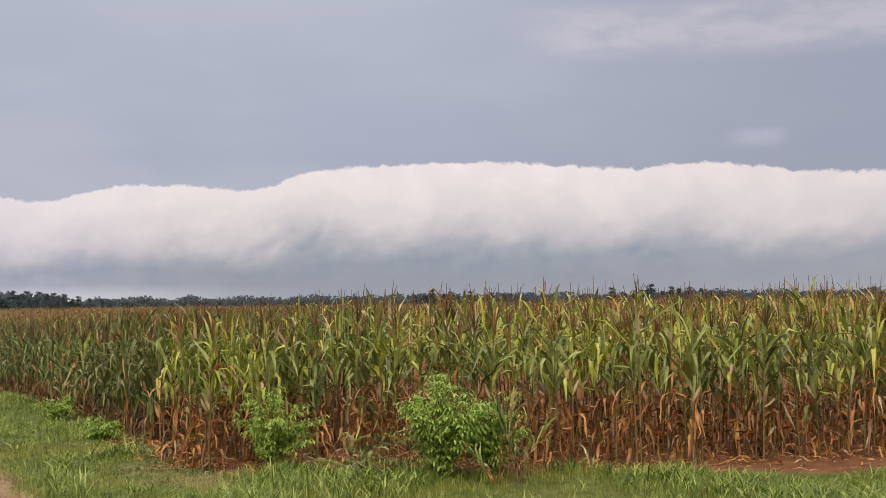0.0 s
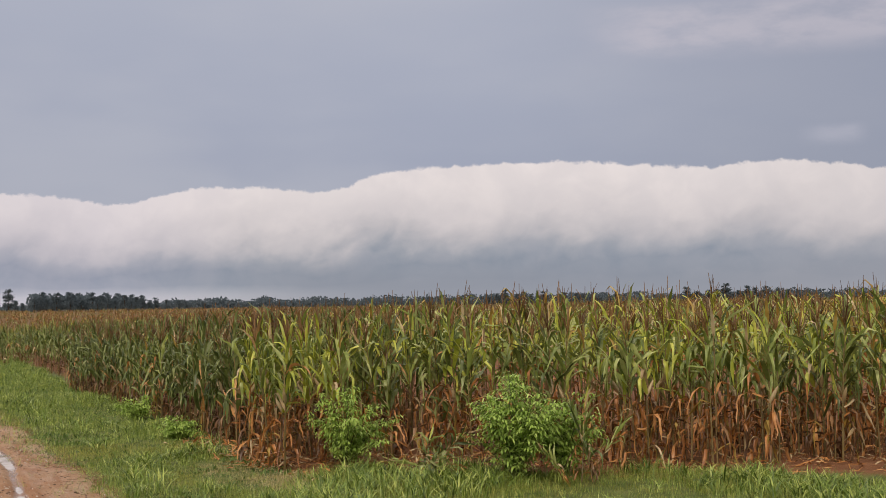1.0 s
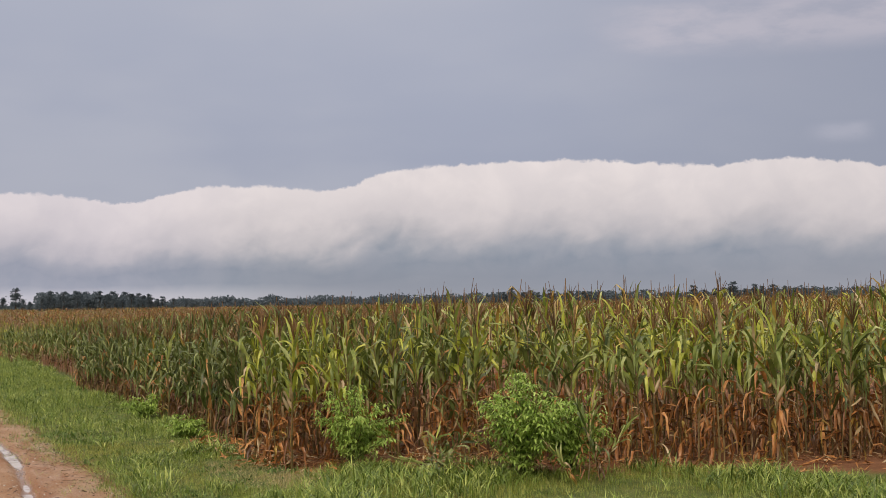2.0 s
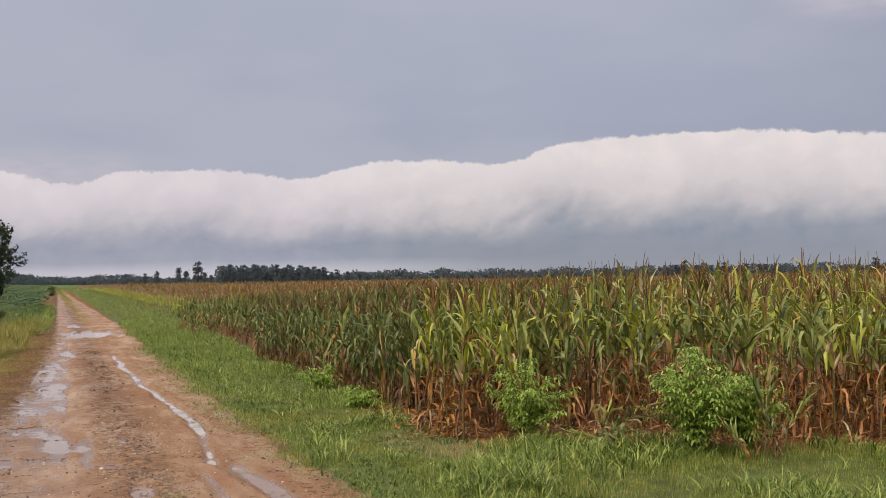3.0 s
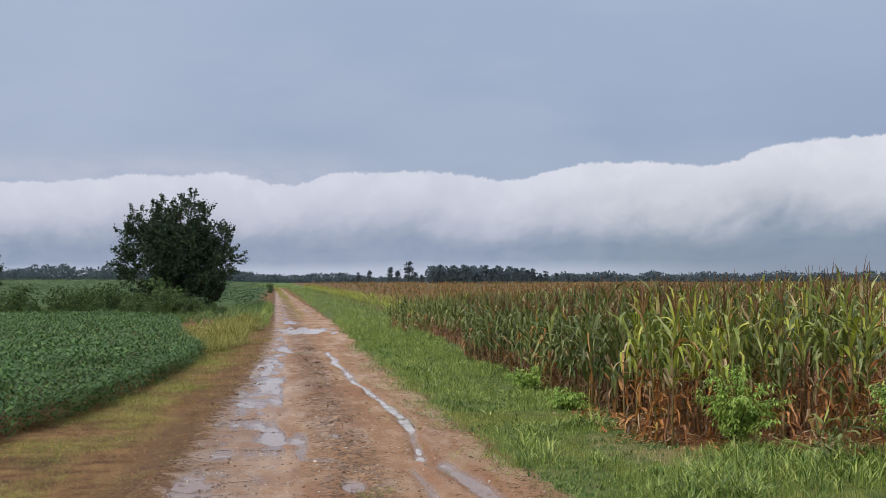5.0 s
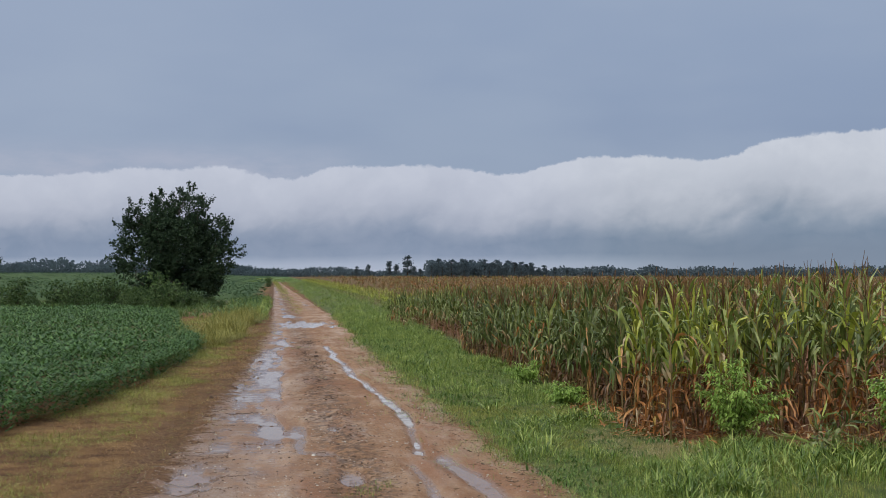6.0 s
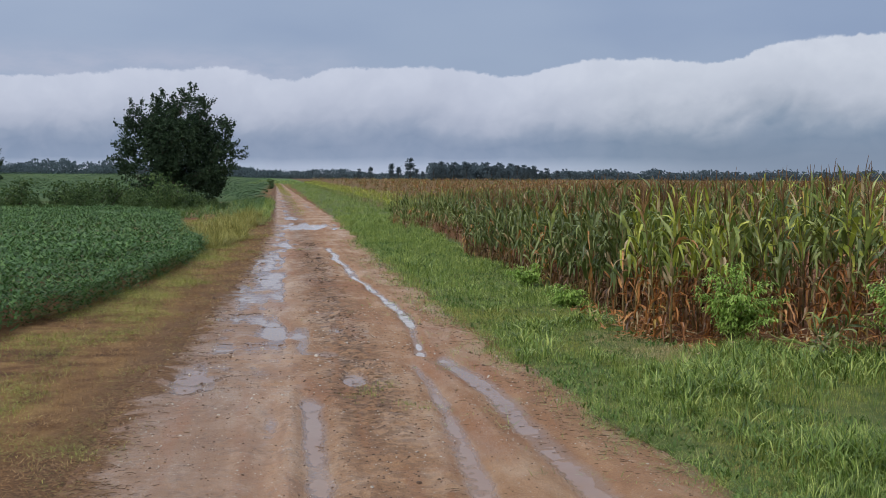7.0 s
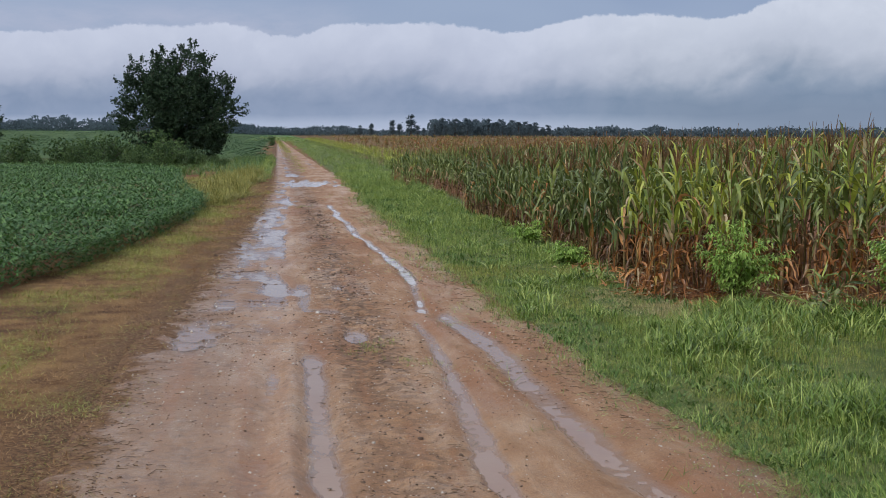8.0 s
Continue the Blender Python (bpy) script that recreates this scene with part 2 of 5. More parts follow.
def track_material():
    """Wet sandy clay: tan, red in places, dark churned strip in the middle, patches of wet sheen."""
    m, N = material("wet_track_clay")
    at = N.add("ShaderNodeNewGeometry").outputs["Position"]
    xyz = N.add("ShaderNodeSeparateXYZ", {0: at})
    x, y, z = xyz.outputs
    long_at = N.add("ShaderNodeMapping", {0: at, 3: (1.0, 0.3, 1.0)}).outputs[0]
    big, mid, fine = N.noise(long_at, 1.1, 4.0), N.noise(long_at, 5.0, 5.0, 0.6), N.noise(at, 70.0, 4.0, 0.6)
    f = N.math("ADD", N.math("MULTIPLY", big, 0.5), N.math("ADD", N.math("MULTIPLY", mid, 0.35), N.math("MULTIPLY", fine, 0.25)))
    colour = N.ramp(N.remap(f, 0.36, 0.72, 0.0, 1.0), [(0.0, (0.15, 0.07, 0.032)), (0.3, (0.355, 0.185, 0.086)), (0.6, (0.49, 0.285, 0.146)),
                                                        (1.0, (0.64, 0.43, 0.25))])
    red = N.remap(N.noise(long_at, 0.8, 3.0), 0.48, 0.66, 0.0, 0.65, True)
    colour = N.mix(red, colour, (0.33, 0.13, 0.05))
    crumbs = N.remap(N.noise(at, 9.0, 6.0, 0.68), 0.43, 0.57, 0.0, 0.85, True)
    churn = N.math("MULTIPLY", N.math("MULTIPLY", N.remap(N.math("ABSOLUTE", N.math("SUBTRACT", x, 0.78)), 0.1, 0.52, 1.0, 0.0, True), N.remap(y, 8.5, 12.0, 0.5, 1.0)), crumbs)
    colour = N.mix(churn, colour, (0.10, 0.056, 0.032))
    colour = N.mix(N.remap(x, 0.0, -0.6, 0.0, 0.5, True), colour, (0.245, 0.143, 0.076))
    colour = N.mix(N.math("MULTIPLY", N.remap(N.noise(at, 13.0, 6.0, 0.7), 0.45, 0.62, 0.0, 0.55, True), N.math("MULTIPLY", N.remap(N.noise(at, 1.7, 3.0), 0.38, 0.6, 0.25, 1.0, True), N.remap(x, 0.9, 1.5, 1.0, 0.35, True))), colour, (0.12, 0.066, 0.036))
    far_in, mat = thatch(N, at, x, y, N.noise(at, 3.0, 5.0), fine)
    matted = N.remap(far_in, 0.42, 0.02, 0.0, 0.95, True)
    right_side = N.math("MULTIPLY", N.remap(N.math("ADD", x, N.math("MULTIPLY", N.math("SUBTRACT", mid, 0.5), 0.9)), 2.45, 2.85, 0.0, 0.5, True), N.remap(fine, 0.35, 0.6, 0.35, 1.0))
    colour = N.mix(right_side, colour, (0.085, 0.05, 0.03))
    lines_at = N.add("ShaderNodeMapping", {0: at, 3: (1.0, 0.06, 1.0)}).outputs[0]
    colour = N.mix(N.remap(N.noise(lines_at, 5.5, 4.0, 0.6), 0.50, 0.66, 0.0, 0.55, True), colour, (0.33, 0.145, 0.056))
    grit = N.noise(at, 260.0, 3.0, 0.7)
    colour = N.mix(N.remap(grit, 0.40, 0.60, 0.6, 0.0), colour, (0.13, 0.075, 0.045))
    specks = N.remap(N.noise(at, 120.0, 2.0), 0.68, 0.72, 0.0, 0.6)
    colour = N.mix(specks, colour, (0.62, 0.55, 0.46))
    colour = N.mix(matted, colour, mat)
    damp = N.remap(z, WATER_LEVEL + 0.004, WATER_LEVEL + 0.026, 1.0, 0.0, True)
    colour = N.mix(N.math("MULTIPLY", damp, 0.5), colour, (0.17, 0.10, 0.062))
    wet = N.math("MULTIPLY", N.remap(N.math("ADD", N.math("MULTIPLY", big, 0.6), N.math("MULTIPLY", mid, 0.4)), 0.44, 0.60, 1.0, 0.6, True), N.remap(x, -0.1, 0.6, 0.48, 0.78, True))
    bumped = N.add("ShaderNodeBump", {"Strength": N.math("MULTIPLY", N.remap(x, -0.1, 0.6, 0.55, 0.95, True), N.remap(damp, 0.0, 1.0, 1.0, 0.35)), "Distance": 0.02, "Height": N.math("ADD", N.math("MULTIPLY", mid, 0.8), N.math("MULTIPLY", fine, 0.9))}).outputs[0]
    p = N.add("ShaderNodeBsdfPrincipled", {"Base Color": colour, "Roughness": N.math("MAXIMUM", N.math("SUBTRACT", wet, N.math("MULTIPLY", damp, 0.42), clamp=True), N.math("MULTIPLY", matted, 0.9)), "Normal": bumped,
                                              "Specular IOR Level": N.remap(matted, 0.0, 1.0, 0.3, 0.08)})
    finish(N, p.outputs[0])
    return m


def water_material():
    m, N = material("muddy_water")
    at = N.add("ShaderNodeNewGeometry").outputs["Position"]
    ripple = N.noise(at, 22.0, 3.0)
    xyz = N.add("ShaderNodeSeparateXYZ", {0: at})
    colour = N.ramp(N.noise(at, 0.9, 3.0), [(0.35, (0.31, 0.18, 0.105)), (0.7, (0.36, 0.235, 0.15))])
    # farther water is paled: the reflected cloud is painted into the colour
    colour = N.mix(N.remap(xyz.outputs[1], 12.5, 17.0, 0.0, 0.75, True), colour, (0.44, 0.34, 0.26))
    # the rill on the right: white sky glare painted into its base colour
    rill_glare = N.math("MULTIPLY", N.remap(xyz.outputs[0], 1.2, 1.4, 0.0, 1.0, True), N.remap(xyz.outputs[1], 13.6, 14.6, 0.0, 1.0, True))
    colour = N.mix(N.math("MULTIPLY", rill_glare, N.remap(N.noise(at, 3.0, 3.0), 0.36, 0.58, 0.15, 1.0, True)), colour, (0.68, 0.60, 0.53))
    bumped = N.add("ShaderNodeBump", {"Strength": 0.3, "Distance": 0.004, "Height": ripple}).outputs[0]
    p = N.add("ShaderNodeBsdfPrincipled", {"Base Color": colour, "Roughness": 0.11, "IOR": 1.33, "Normal": bumped, "Transmission Weight": 0.08})
    finish(N, p.outputs[0])
    return m


SOIL, TRACK, WATER = ground_material(), track_material(), water_material()
CORN = dict(  # base colours of the corn's parts
    # deep: green darkened to carry the shade inside the dense track-side rows
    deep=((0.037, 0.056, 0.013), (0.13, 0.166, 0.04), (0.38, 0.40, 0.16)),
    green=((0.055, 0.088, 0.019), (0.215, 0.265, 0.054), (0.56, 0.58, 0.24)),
    lime=((0.17, 0.21, 0.024), (0.40, 0.435, 0.055), (0.66, 0.63, 0.15)),
    withered=((0.045, 0.022, 0.011), (0.155, 0.076, 0.031), (0.36, 0.21, 0.095)),
    rust=((0.13, 0.05, 0.018), (0.45, 0.19, 0.056), (0.70, 0.38, 0.15)),
    straw=((0.26, 0.175, 0.08), (0.44, 0.32, 0.165), (0.66, 0.53, 0.33)),
    ochre=((0.24, 0.15, 0.03), (0.42, 0.27, 0.06), (0.58, 0.43, 0.14)),
    tassel=((0.09, 0.05, 0.022), (0.21, 0.112, 0.043), (0.38, 0.22, 0.09)),
    stalk=((0.10, 0.075, 0.03), (0.21, 0.155, 0.06), (0.34, 0.24, 0.11)),
)
CORN_ONE = {k: leafy("corn_" + k, *c, rough=0.4, through_light=0.2, gloss=0.45) for k, c in CORN.items()}
CORN_MANY = [leafy("corn_mass_" + k, *c, through_light=0.2, island=True) for k, c in CORN.items()]
CORN_SLOT = {k: i for i, k in enumerate(CORN)}
SOY = leafy("soy_leaf", (0.02, 0.052, 0.014), (0.088, 0.172, 0.042), (0.25, 0.37, 0.115), 0.5, 0.25, island=True)
SOY_FAR = leafy("soy_leaf_far", (0.042, 0.085, 0.026), (0.066, 0.125, 0.04), (0.10, 0.175, 0.06), 0.6, 0.25, 2.0, island=True)
GRASS = leafy("grass_blade", (0.024, 0.05, 0.01), (0.182, 0.268, 0.042), (0.62, 0.65, 0.18), 0.42, 0.25, 3.4, island=True, gloss=0.4)
DRY_GRASS = leafy("dry_grass_blade", (0.07, 0.034, 0.016), (0.33, 0.18, 0.072), (0.62, 0.43, 0.19), 0.6, 0.3, 0.9, island=True)
STRAW_BLADE = leafy("straw_blade", (0.17, 0.13, 0.055), (0.44, 0.36, 0.17), (0.70, 0.62, 0.36), 0.6, 0.25, 2.0, island=True)
TURF = leafy("yellowed_turf", (0.075, 0.085, 0.02), (0.30, 0.31, 0.065), (0.62, 0.58, 0.18), 0.6, 0.3, 0.9, island=True)
WEED = leafy("weed_leaf", (0.11, 0.19, 0.03), (0.33, 0.47, 0.09), (0.56, 0.68, 0.2), 0.5, 0.28, island=True)
WEED_STEM = leafy("weed_stem", (0.08, 0.11, 0.04), (0.14, 0.17, 0.06), (0.2, 0.22, 0.09), 0.6, 0.05)
GOLD_WEED = leafy("gold_weed", (0.07, 0.085, 0.02), (0.30, 0.28, 0.065), (0.58, 0.50, 0.17), 0.6, 0.3, 1.2, island=True)
OAK_LEAF = leafy("oak_leaf", (0.013, 0.026, 0.013), (0.033, 0.058, 0.027), (0.085, 0.125, 0.06), 0.5, 0.2, 1.0, island=True)
HERB = leafy("herb_leaf", (0.05, 0.085, 0.018), (0.12, 0.19, 0.045), (0.26, 0.34, 0.10), 0.5, 0.3, island=True)
SHRUB_LEAF = leafy("shrub_leaf", (0.022, 0.043, 0.014), (0.07, 0.115, 0.036), (0.19, 0.25, 0.085), 0.55, 0.25, 0.6, island=True)
# needles paled to blue-grey: the haze of distance is put into the colour
PINE_HAZED = leafy("hazed_pine_needles", (0.095, 0.122, 0.135), (0.12, 0.153, 0.168), (0.145, 0.182, 0.198), 0.9, 0.5, 0.2, island=True)
BARK = rough_stuff("bark", (0.05, 0.04, 0.03), (0.09, 0.07, 0.055), (0.14, 0.115, 0.09), 0.9, 4.0, 30.0, 0.6)
CLOD = rough_stuff("mud_clod", (0.05, 0.03, 0.02), (0.10, 0.06, 0.038), (0.18, 0.11, 0.07), 0.7, 6.0, 60.0, 0.4)
PEBBLE = rough_stuff("pebble", (0.35, 0.28, 0.22), (0.5, 0.44, 0.37), (0.7, 0.65, 0.58), 0.6, 30.0, 90.0, 0.2)
STRAW = rough_stuff("straw_litter", (0.05, 0.03, 0.018), (0.11, 0.07, 0.04), (0.24, 0.165, 0.09), 0.8, 4.0, 40.0, 0.2)


# ---- mesh helpers ----
def smooth(a, b, v):
    t = np.clip((np.asarray(v, float) - a) / (b - a), 0, 1)
    return t * t * (3 - 2 * t)


def lattice(ix, iy, seed):
    n = (ix.astype(np.int64) * 374761393 + iy.astype(np.int64) * 668265263 + seed * 1274126177) & 0xFFFFFFFF
    n = ((n ^ (n >> 13)) * 1274126177) & 0xFFFFFFFF
    return ((n ^ (n >> 16)) & 0xFFFF) / 65535.0


def value_noise(x, y, scale, seed=0):
    """Smooth noise from -1 to 1 with features of about 1 / scale metres."""
    x, y = np.asarray(x, float) * scale, np.asarray(y, float) * scale
    ix, iy = np.floor(x), np.floor(y)
    fx, fy = x - ix, y - iy
    fx, fy = fx * fx * (3 - 2 * fx), fy * fy * (3 - 2 * fy)
    a, b = lattice(ix, iy, seed), lattice(ix + 1, iy, seed)
    c, d = lattice(ix, iy + 1, seed), lattice(ix + 1, iy + 1, seed)
    return 2 * ((a * (1 - fx) + b * fx) * (1 - fy) + (c * (1 - fx) + d * fx) * fy) - 1


def quads_mesh(name, verts, quads, mats, slots=None, shade_smooth=True):
    """A mesh from arrays of vertices and of four-sided faces."""
    me = bpy.data.meshes.new(name)
    verts, quads = np.asarray(verts, np.float32), np.asarray(quads, np.int32)
    me.vertices.add(len(verts))
    me.vertices.foreach_set("co", verts.ravel())
    me.loops.add(quads.size)
    me.loops.foreach_set("vertex_index", quads.ravel())
    me.polygons.add(len(quads))
    me.polygons.foreach_set("loop_start", np.arange(0, quads.size, 4, dtype=np.int32))
    for m in mats:
        me.materials.append(m)
    if slots is not None:
        me.polygons.foreach_set("material_index", np.asarray(slots, np.int32))
    me.polygons.foreach_set("use_smooth", np.full(len(quads), shade_smooth))
    me.update(calc_edges=True)
    return me


class Heap:
    """Gathers many small four-sided pieces into one mesh."""

    def __init__(self):
        self.v, self.q, self.s, self.n = [], [], [], 0

    def put(self, v, q, slot=0):
        self.v.append(v)
        self.q.append(q + self.n)
        self.s.append(np.full(len(q), slot) if np.isscalar(slot) else slot)
        self.n += len(v)

    def many(self, v, q, s, mats4):
        """The same piece at many places: mats4 is (n, 4, 4)."""
        n, k = len(mats4), len(v)
        w = np.einsum("nij,kj->nki", mats4[:, :3, :3], v) + mats4[:, None, :3, 3]
        self.v.append(w.reshape(-1, 3))
        self.q.append((q[None] + (np.arange(n) * k)[:, None, None]).reshape(-1, 4) + self.n)
        self.s.append(np.tile(np.broadcast_to(s, len(q)), n))
        self.n += n * k

    def mesh(self, name, mats, shade_smooth=True):
        return quads_mesh(name, np.concatenate(self.v), np.concatenate(self.q), mats, np.concatenate(self.s), shade_smooth)

    def arrays(self):
        return np.concatenate(self.v), np.concatenate(self.q), np.concatenate(self.s)


def places(x, y, z, turn, size, tall=None):
    """Arrays of 4 x 4 poses: upright, turned round z and scaled."""
    n = len(x)
    m = np.zeros((n, 4, 4))
    c, s = np.cos(turn), np.sin(turn)
    tall = size if tall is None else tall
    m[:, 0, 0], m[:, 0, 1], m[:, 1, 0], m[:, 1, 1] = c * size, -s * size, s * size, c * size
    m[:, 2, 2], m[:, 3, 3] = tall, 1
    m[:, 0, 3], m[:, 1, 3], m[:, 2, 3] = x, y, z
    return m


def strip_quads(rows, cols, wrap=False):
    i, j = np.meshgrid(np.arange(rows - 1), np.arange(cols if wrap else cols - 1), indexing="ij")
    k = (j + 1) % cols
    return np.stack([i * cols + j, i * cols + k, (i + 1) * cols + k, (i + 1) * cols + j], -1).reshape(-1, 4)


def tube(points, radii, sides=6):
    """A tapering tube along points."""
    p, r = np.asarray(points, float), np.asarray(radii, float)
    d = np.gradient(p, axis=0)
    d /= np.linalg.norm(d, axis=1, keepdims=True) + 1e-9
    ref = np.where(np.abs(d[:, 2:3]) > 0.9, [[1.0, 0, 0]], [[0, 0, 1.0]])
    u = np.cross(d, ref)
    u /= np.linalg.norm(u, axis=1, keepdims=True) + 1e-9
    w = np.cross(d, u)
    a = np.arange(sides) * 2 * math.pi / sides
    v = p[:, None] + r[:, None, None] * (np.cos(a)[None, :, None] * u[:, None] + np.sin(a)[None, :, None] * w[:, None])
    return v.reshape(-1, 3), strip_quads(len(p), sides, True)


def blade(rng, base, turn, length, width, rise, bend, segs=6, fold=0.25, power=1.4, wave=0.0, twist=0.0, cols=3, crook=0.0, kink=None):
    """A long leaf: it leaves base at the angle rise, bends down along its length (or folds over at kink), and is folded along its middle."""
    s = np.linspace(0, 1, segs + 1)
    if kink is None:
        ang = rise - bend * s ** power + crook * rng.normal(0, 1, segs + 1)
    else:
        ang = np.maximum(rise - 0.3 * s - bend * smooth(kink - 0.16, kink + 0.16, s) + crook * rng.normal(0, 1, segs + 1), -1.56)
    dr, dz = np.cos(ang) * length / segs, np.sin(ang) * length / segs
    r, z = np.r_[0, np.cumsum(dr[:-1])], np.r_[0, np.cumsum(dz[:-1])]
    t = turn + twist * s
    w = width * np.minimum(0.55 + 1.6 * s, 1) * np.clip(1 - s ** 2.6, 0.06, 1) / 2
    out = np.stack([np.cos(turn) * np.ones_like(s), np.sin(turn) * np.ones_like(s)], 1)
    side = np.stack([-np.sin(t), np.cos(t)], 1)
    mid = np.c_[out * r[:, None], z] + base
    if crook:
        mid[:, :2] += side * (np.cumsum(rng.normal(0, crook * 0.12, segs + 1)) * length * s)[:, None]
    nz, nr = np.cos(ang), -np.sin(ang)
    lift = np.c_[out * nr[:, None], nz]
    edge = np.c_[side, np.sin(twist * s) * 0.6] * w[:, None]
    wl, wr = wave * np.sin(s * 15 + rng.uniform(0, 6)), wave * np.sin(s * 13 + rng.uniform(0, 6))
    up_l, up_r = (fold * w + wl * w)[:, None] * lift, (fold * w + wr * w)[:, None] * lift
    if cols == 3:
        v = np.stack([mid - edge + up_l, mid, mid + edge + up_r], 1)
    else:
        v = np.stack([mid - edge + up_l, mid + edge + up_r], 1)
    return v.reshape(-1, 3), strip_quads(segs + 1, cols)


def part(name, me, parent, label=""):
    ob = new(name, me)
    ob.parent = parent
    if label:
        ob["label"] = label
    return ob


def thing(name, label, category, group="", at=(0, 0, 0)):
    ob = new(name)
    ob.empty_display_size = 0.2
    ob.location = at
    return tagged(ob, label, category, group)


def stuff(name, me, label, category):
    return tagged(new(name, me), label, category, kind="stuff")


# ---- the lie of the land ----
TRACK_L, TRACK_R = -1.45, 2.85


def land(x, y):
    """Height of the ground: flat, with a slow rise far out on the bean side."""
    x, y = np.asarray(x, float), np.asarray(y, float)
    return 2.0 * smooth(160, 620, y) * smooth(10, -70, x) - 0.22 * smooth(200, 500, y) * smooth(-10, 30, x)


def track_edges(y):
    """The left and right side of the track."""
    y = np.asarray(y, float)
    left = np.interp(y, [4, 9, 13, 17.5, 22, 30, 48, 82, 164, 350], [-1.36, -1.38, -1.28, -1.08, -0.92, -0.7, -0.3, -0.12, -0.4, -1.4])
    right = np.interp(y, [4, 7, 9, 11, 14, 18, 32, 48, 60, 70, 112, 219, 350], [2.98, 2.9, 2.8, 2.7, 2.58, 2.5, 2.48, 2.66, 2.75, 2.6, 2.2, 1.45, 0.6])
    wob = smooth(90, 60, y)
    left = left + wob * (0.10 * value_noise(y, y * 0, 0.55, 91) + 0.05 * value_noise(y, y * 0, 1.9, 92))
    right = right + wob * (0.09 * value_noise(y, y * 0, 0.5, 93) + 0.05 * value_noise(y, y * 0, 2.1, 94))
    return left, right


def build_ground():
    xs = np.unique(np.r_[np.linspace(-1800, -60, 30), np.linspace(-60, -8, 40), np.arange(-8, 16, 0.3), np.linspace(16, 80, 24), np.linspace(80, 2600, 40)])
    ys = np.unique(np.r_[np.linspace(-600, -10, 14), np.arange(-10, 60, 0.75), np.linspace(60, 260, 60), np.linspace(260, 3200, 60)])
    X, Y = np.meshgrid(xs, ys)
    Z = land(X, Y)
    near = smooth(90, 60, Y)
    Z = Z + near * (0.02 * value_noise(X, Y, 1.3, 3) + 0.012 * value_noise(X, Y, 2.1, 4))
    l, r = track_edges(Y)
    Z = Z - 0.25 * smooth(0.1, 0.35, X - l) * smooth(0.1, 0.35, r - X) * smooth(330, 300, Y) * smooth(-15.5, -14, Y)
    v = np.stack([X, Y, Z], -1).reshape(-1, 3)
    me = quads_mesh("ground", v, strip_quads(len(ys), len(xs)), [SOIL])
    tagged(new("ground", me), "red-brown field soil with matted grass beside the track", "ground", kind="structure")


POOLS = [  # shallow hollows: x, y, half width, half length, depth
    (1.2, 50.3, 1.15, 3.4, 0.07), (0.75, 60, 0.35, 2.6, 0.05), (-0.32, 26.0, 0.15, 3.4, 0.018), (0.02, 23.2, 0.11, 2.4, 0.022),
    (-0.55, 21.5, 0.12, 2.4, 0.016), (-0.06, 17.6, 0.16, 1.5, 0.026), (0.29, 15.8, 0.10, 1.7, 0.036),
    (0.76, 12.7, 0.20, 0.42, 0.075), (0.80, 16.9, 0.12, 0.6, 0.042), (0.62, 14.4, 0.16, 0.4, 0.042),
    (-0.05, 31, 0.2, 3.5, 0.026), (0.2, 38, 0.3, 3.5, 0.044),  (1.1, 16.2, 0.18, 0.6, 0.04),
    (-0.9, 12.4, 0.25, 0.7, 0.034), (-0.5, 28.5, 0.15, 2.0, 0.045), (0.1, 44, 0.2, 2.5, 0.045),
]
RUTS = [  # lines of x over y, half width, depth, from and to
    ([(5, 0.30), (8, 0.29), (11.8, 0.27)], 0.15, 0.048, 5, 11.7),
    ([(5, 1.28), (7.2, 1.31), (10.8, 1.42), (13.9, 1.44)], 0.12, 0.044, 5, 13.9),
    ([(13, 1.50), (14.8, 1.66), (16.4, 1.78), (20.1, 1.74), (24.6, 1.57), (32.5, 1.42), (40, 1.4)], 0.105, 0.05, 14.2, 36),
    ([(5, 2.2), (6.7, 2.12), (7.8, 2.07), (9.5, 2.0), (11.6, 1.99), (13.9, 1.80)], 0.19, 0.0425, 5, 14.3),
    ([(5, -0.12), (11.0, -0.02)], 0.12, 0.024, 5, 11.2),
    ([(58, 0.5), (120, 0.35), (300, -0.7)], 0.25, 0.02, 60, 300),
    ([(58, 2.1), (120, 1.6), (300, 0.3)], 0.25, 0.018, 66, 300),
]


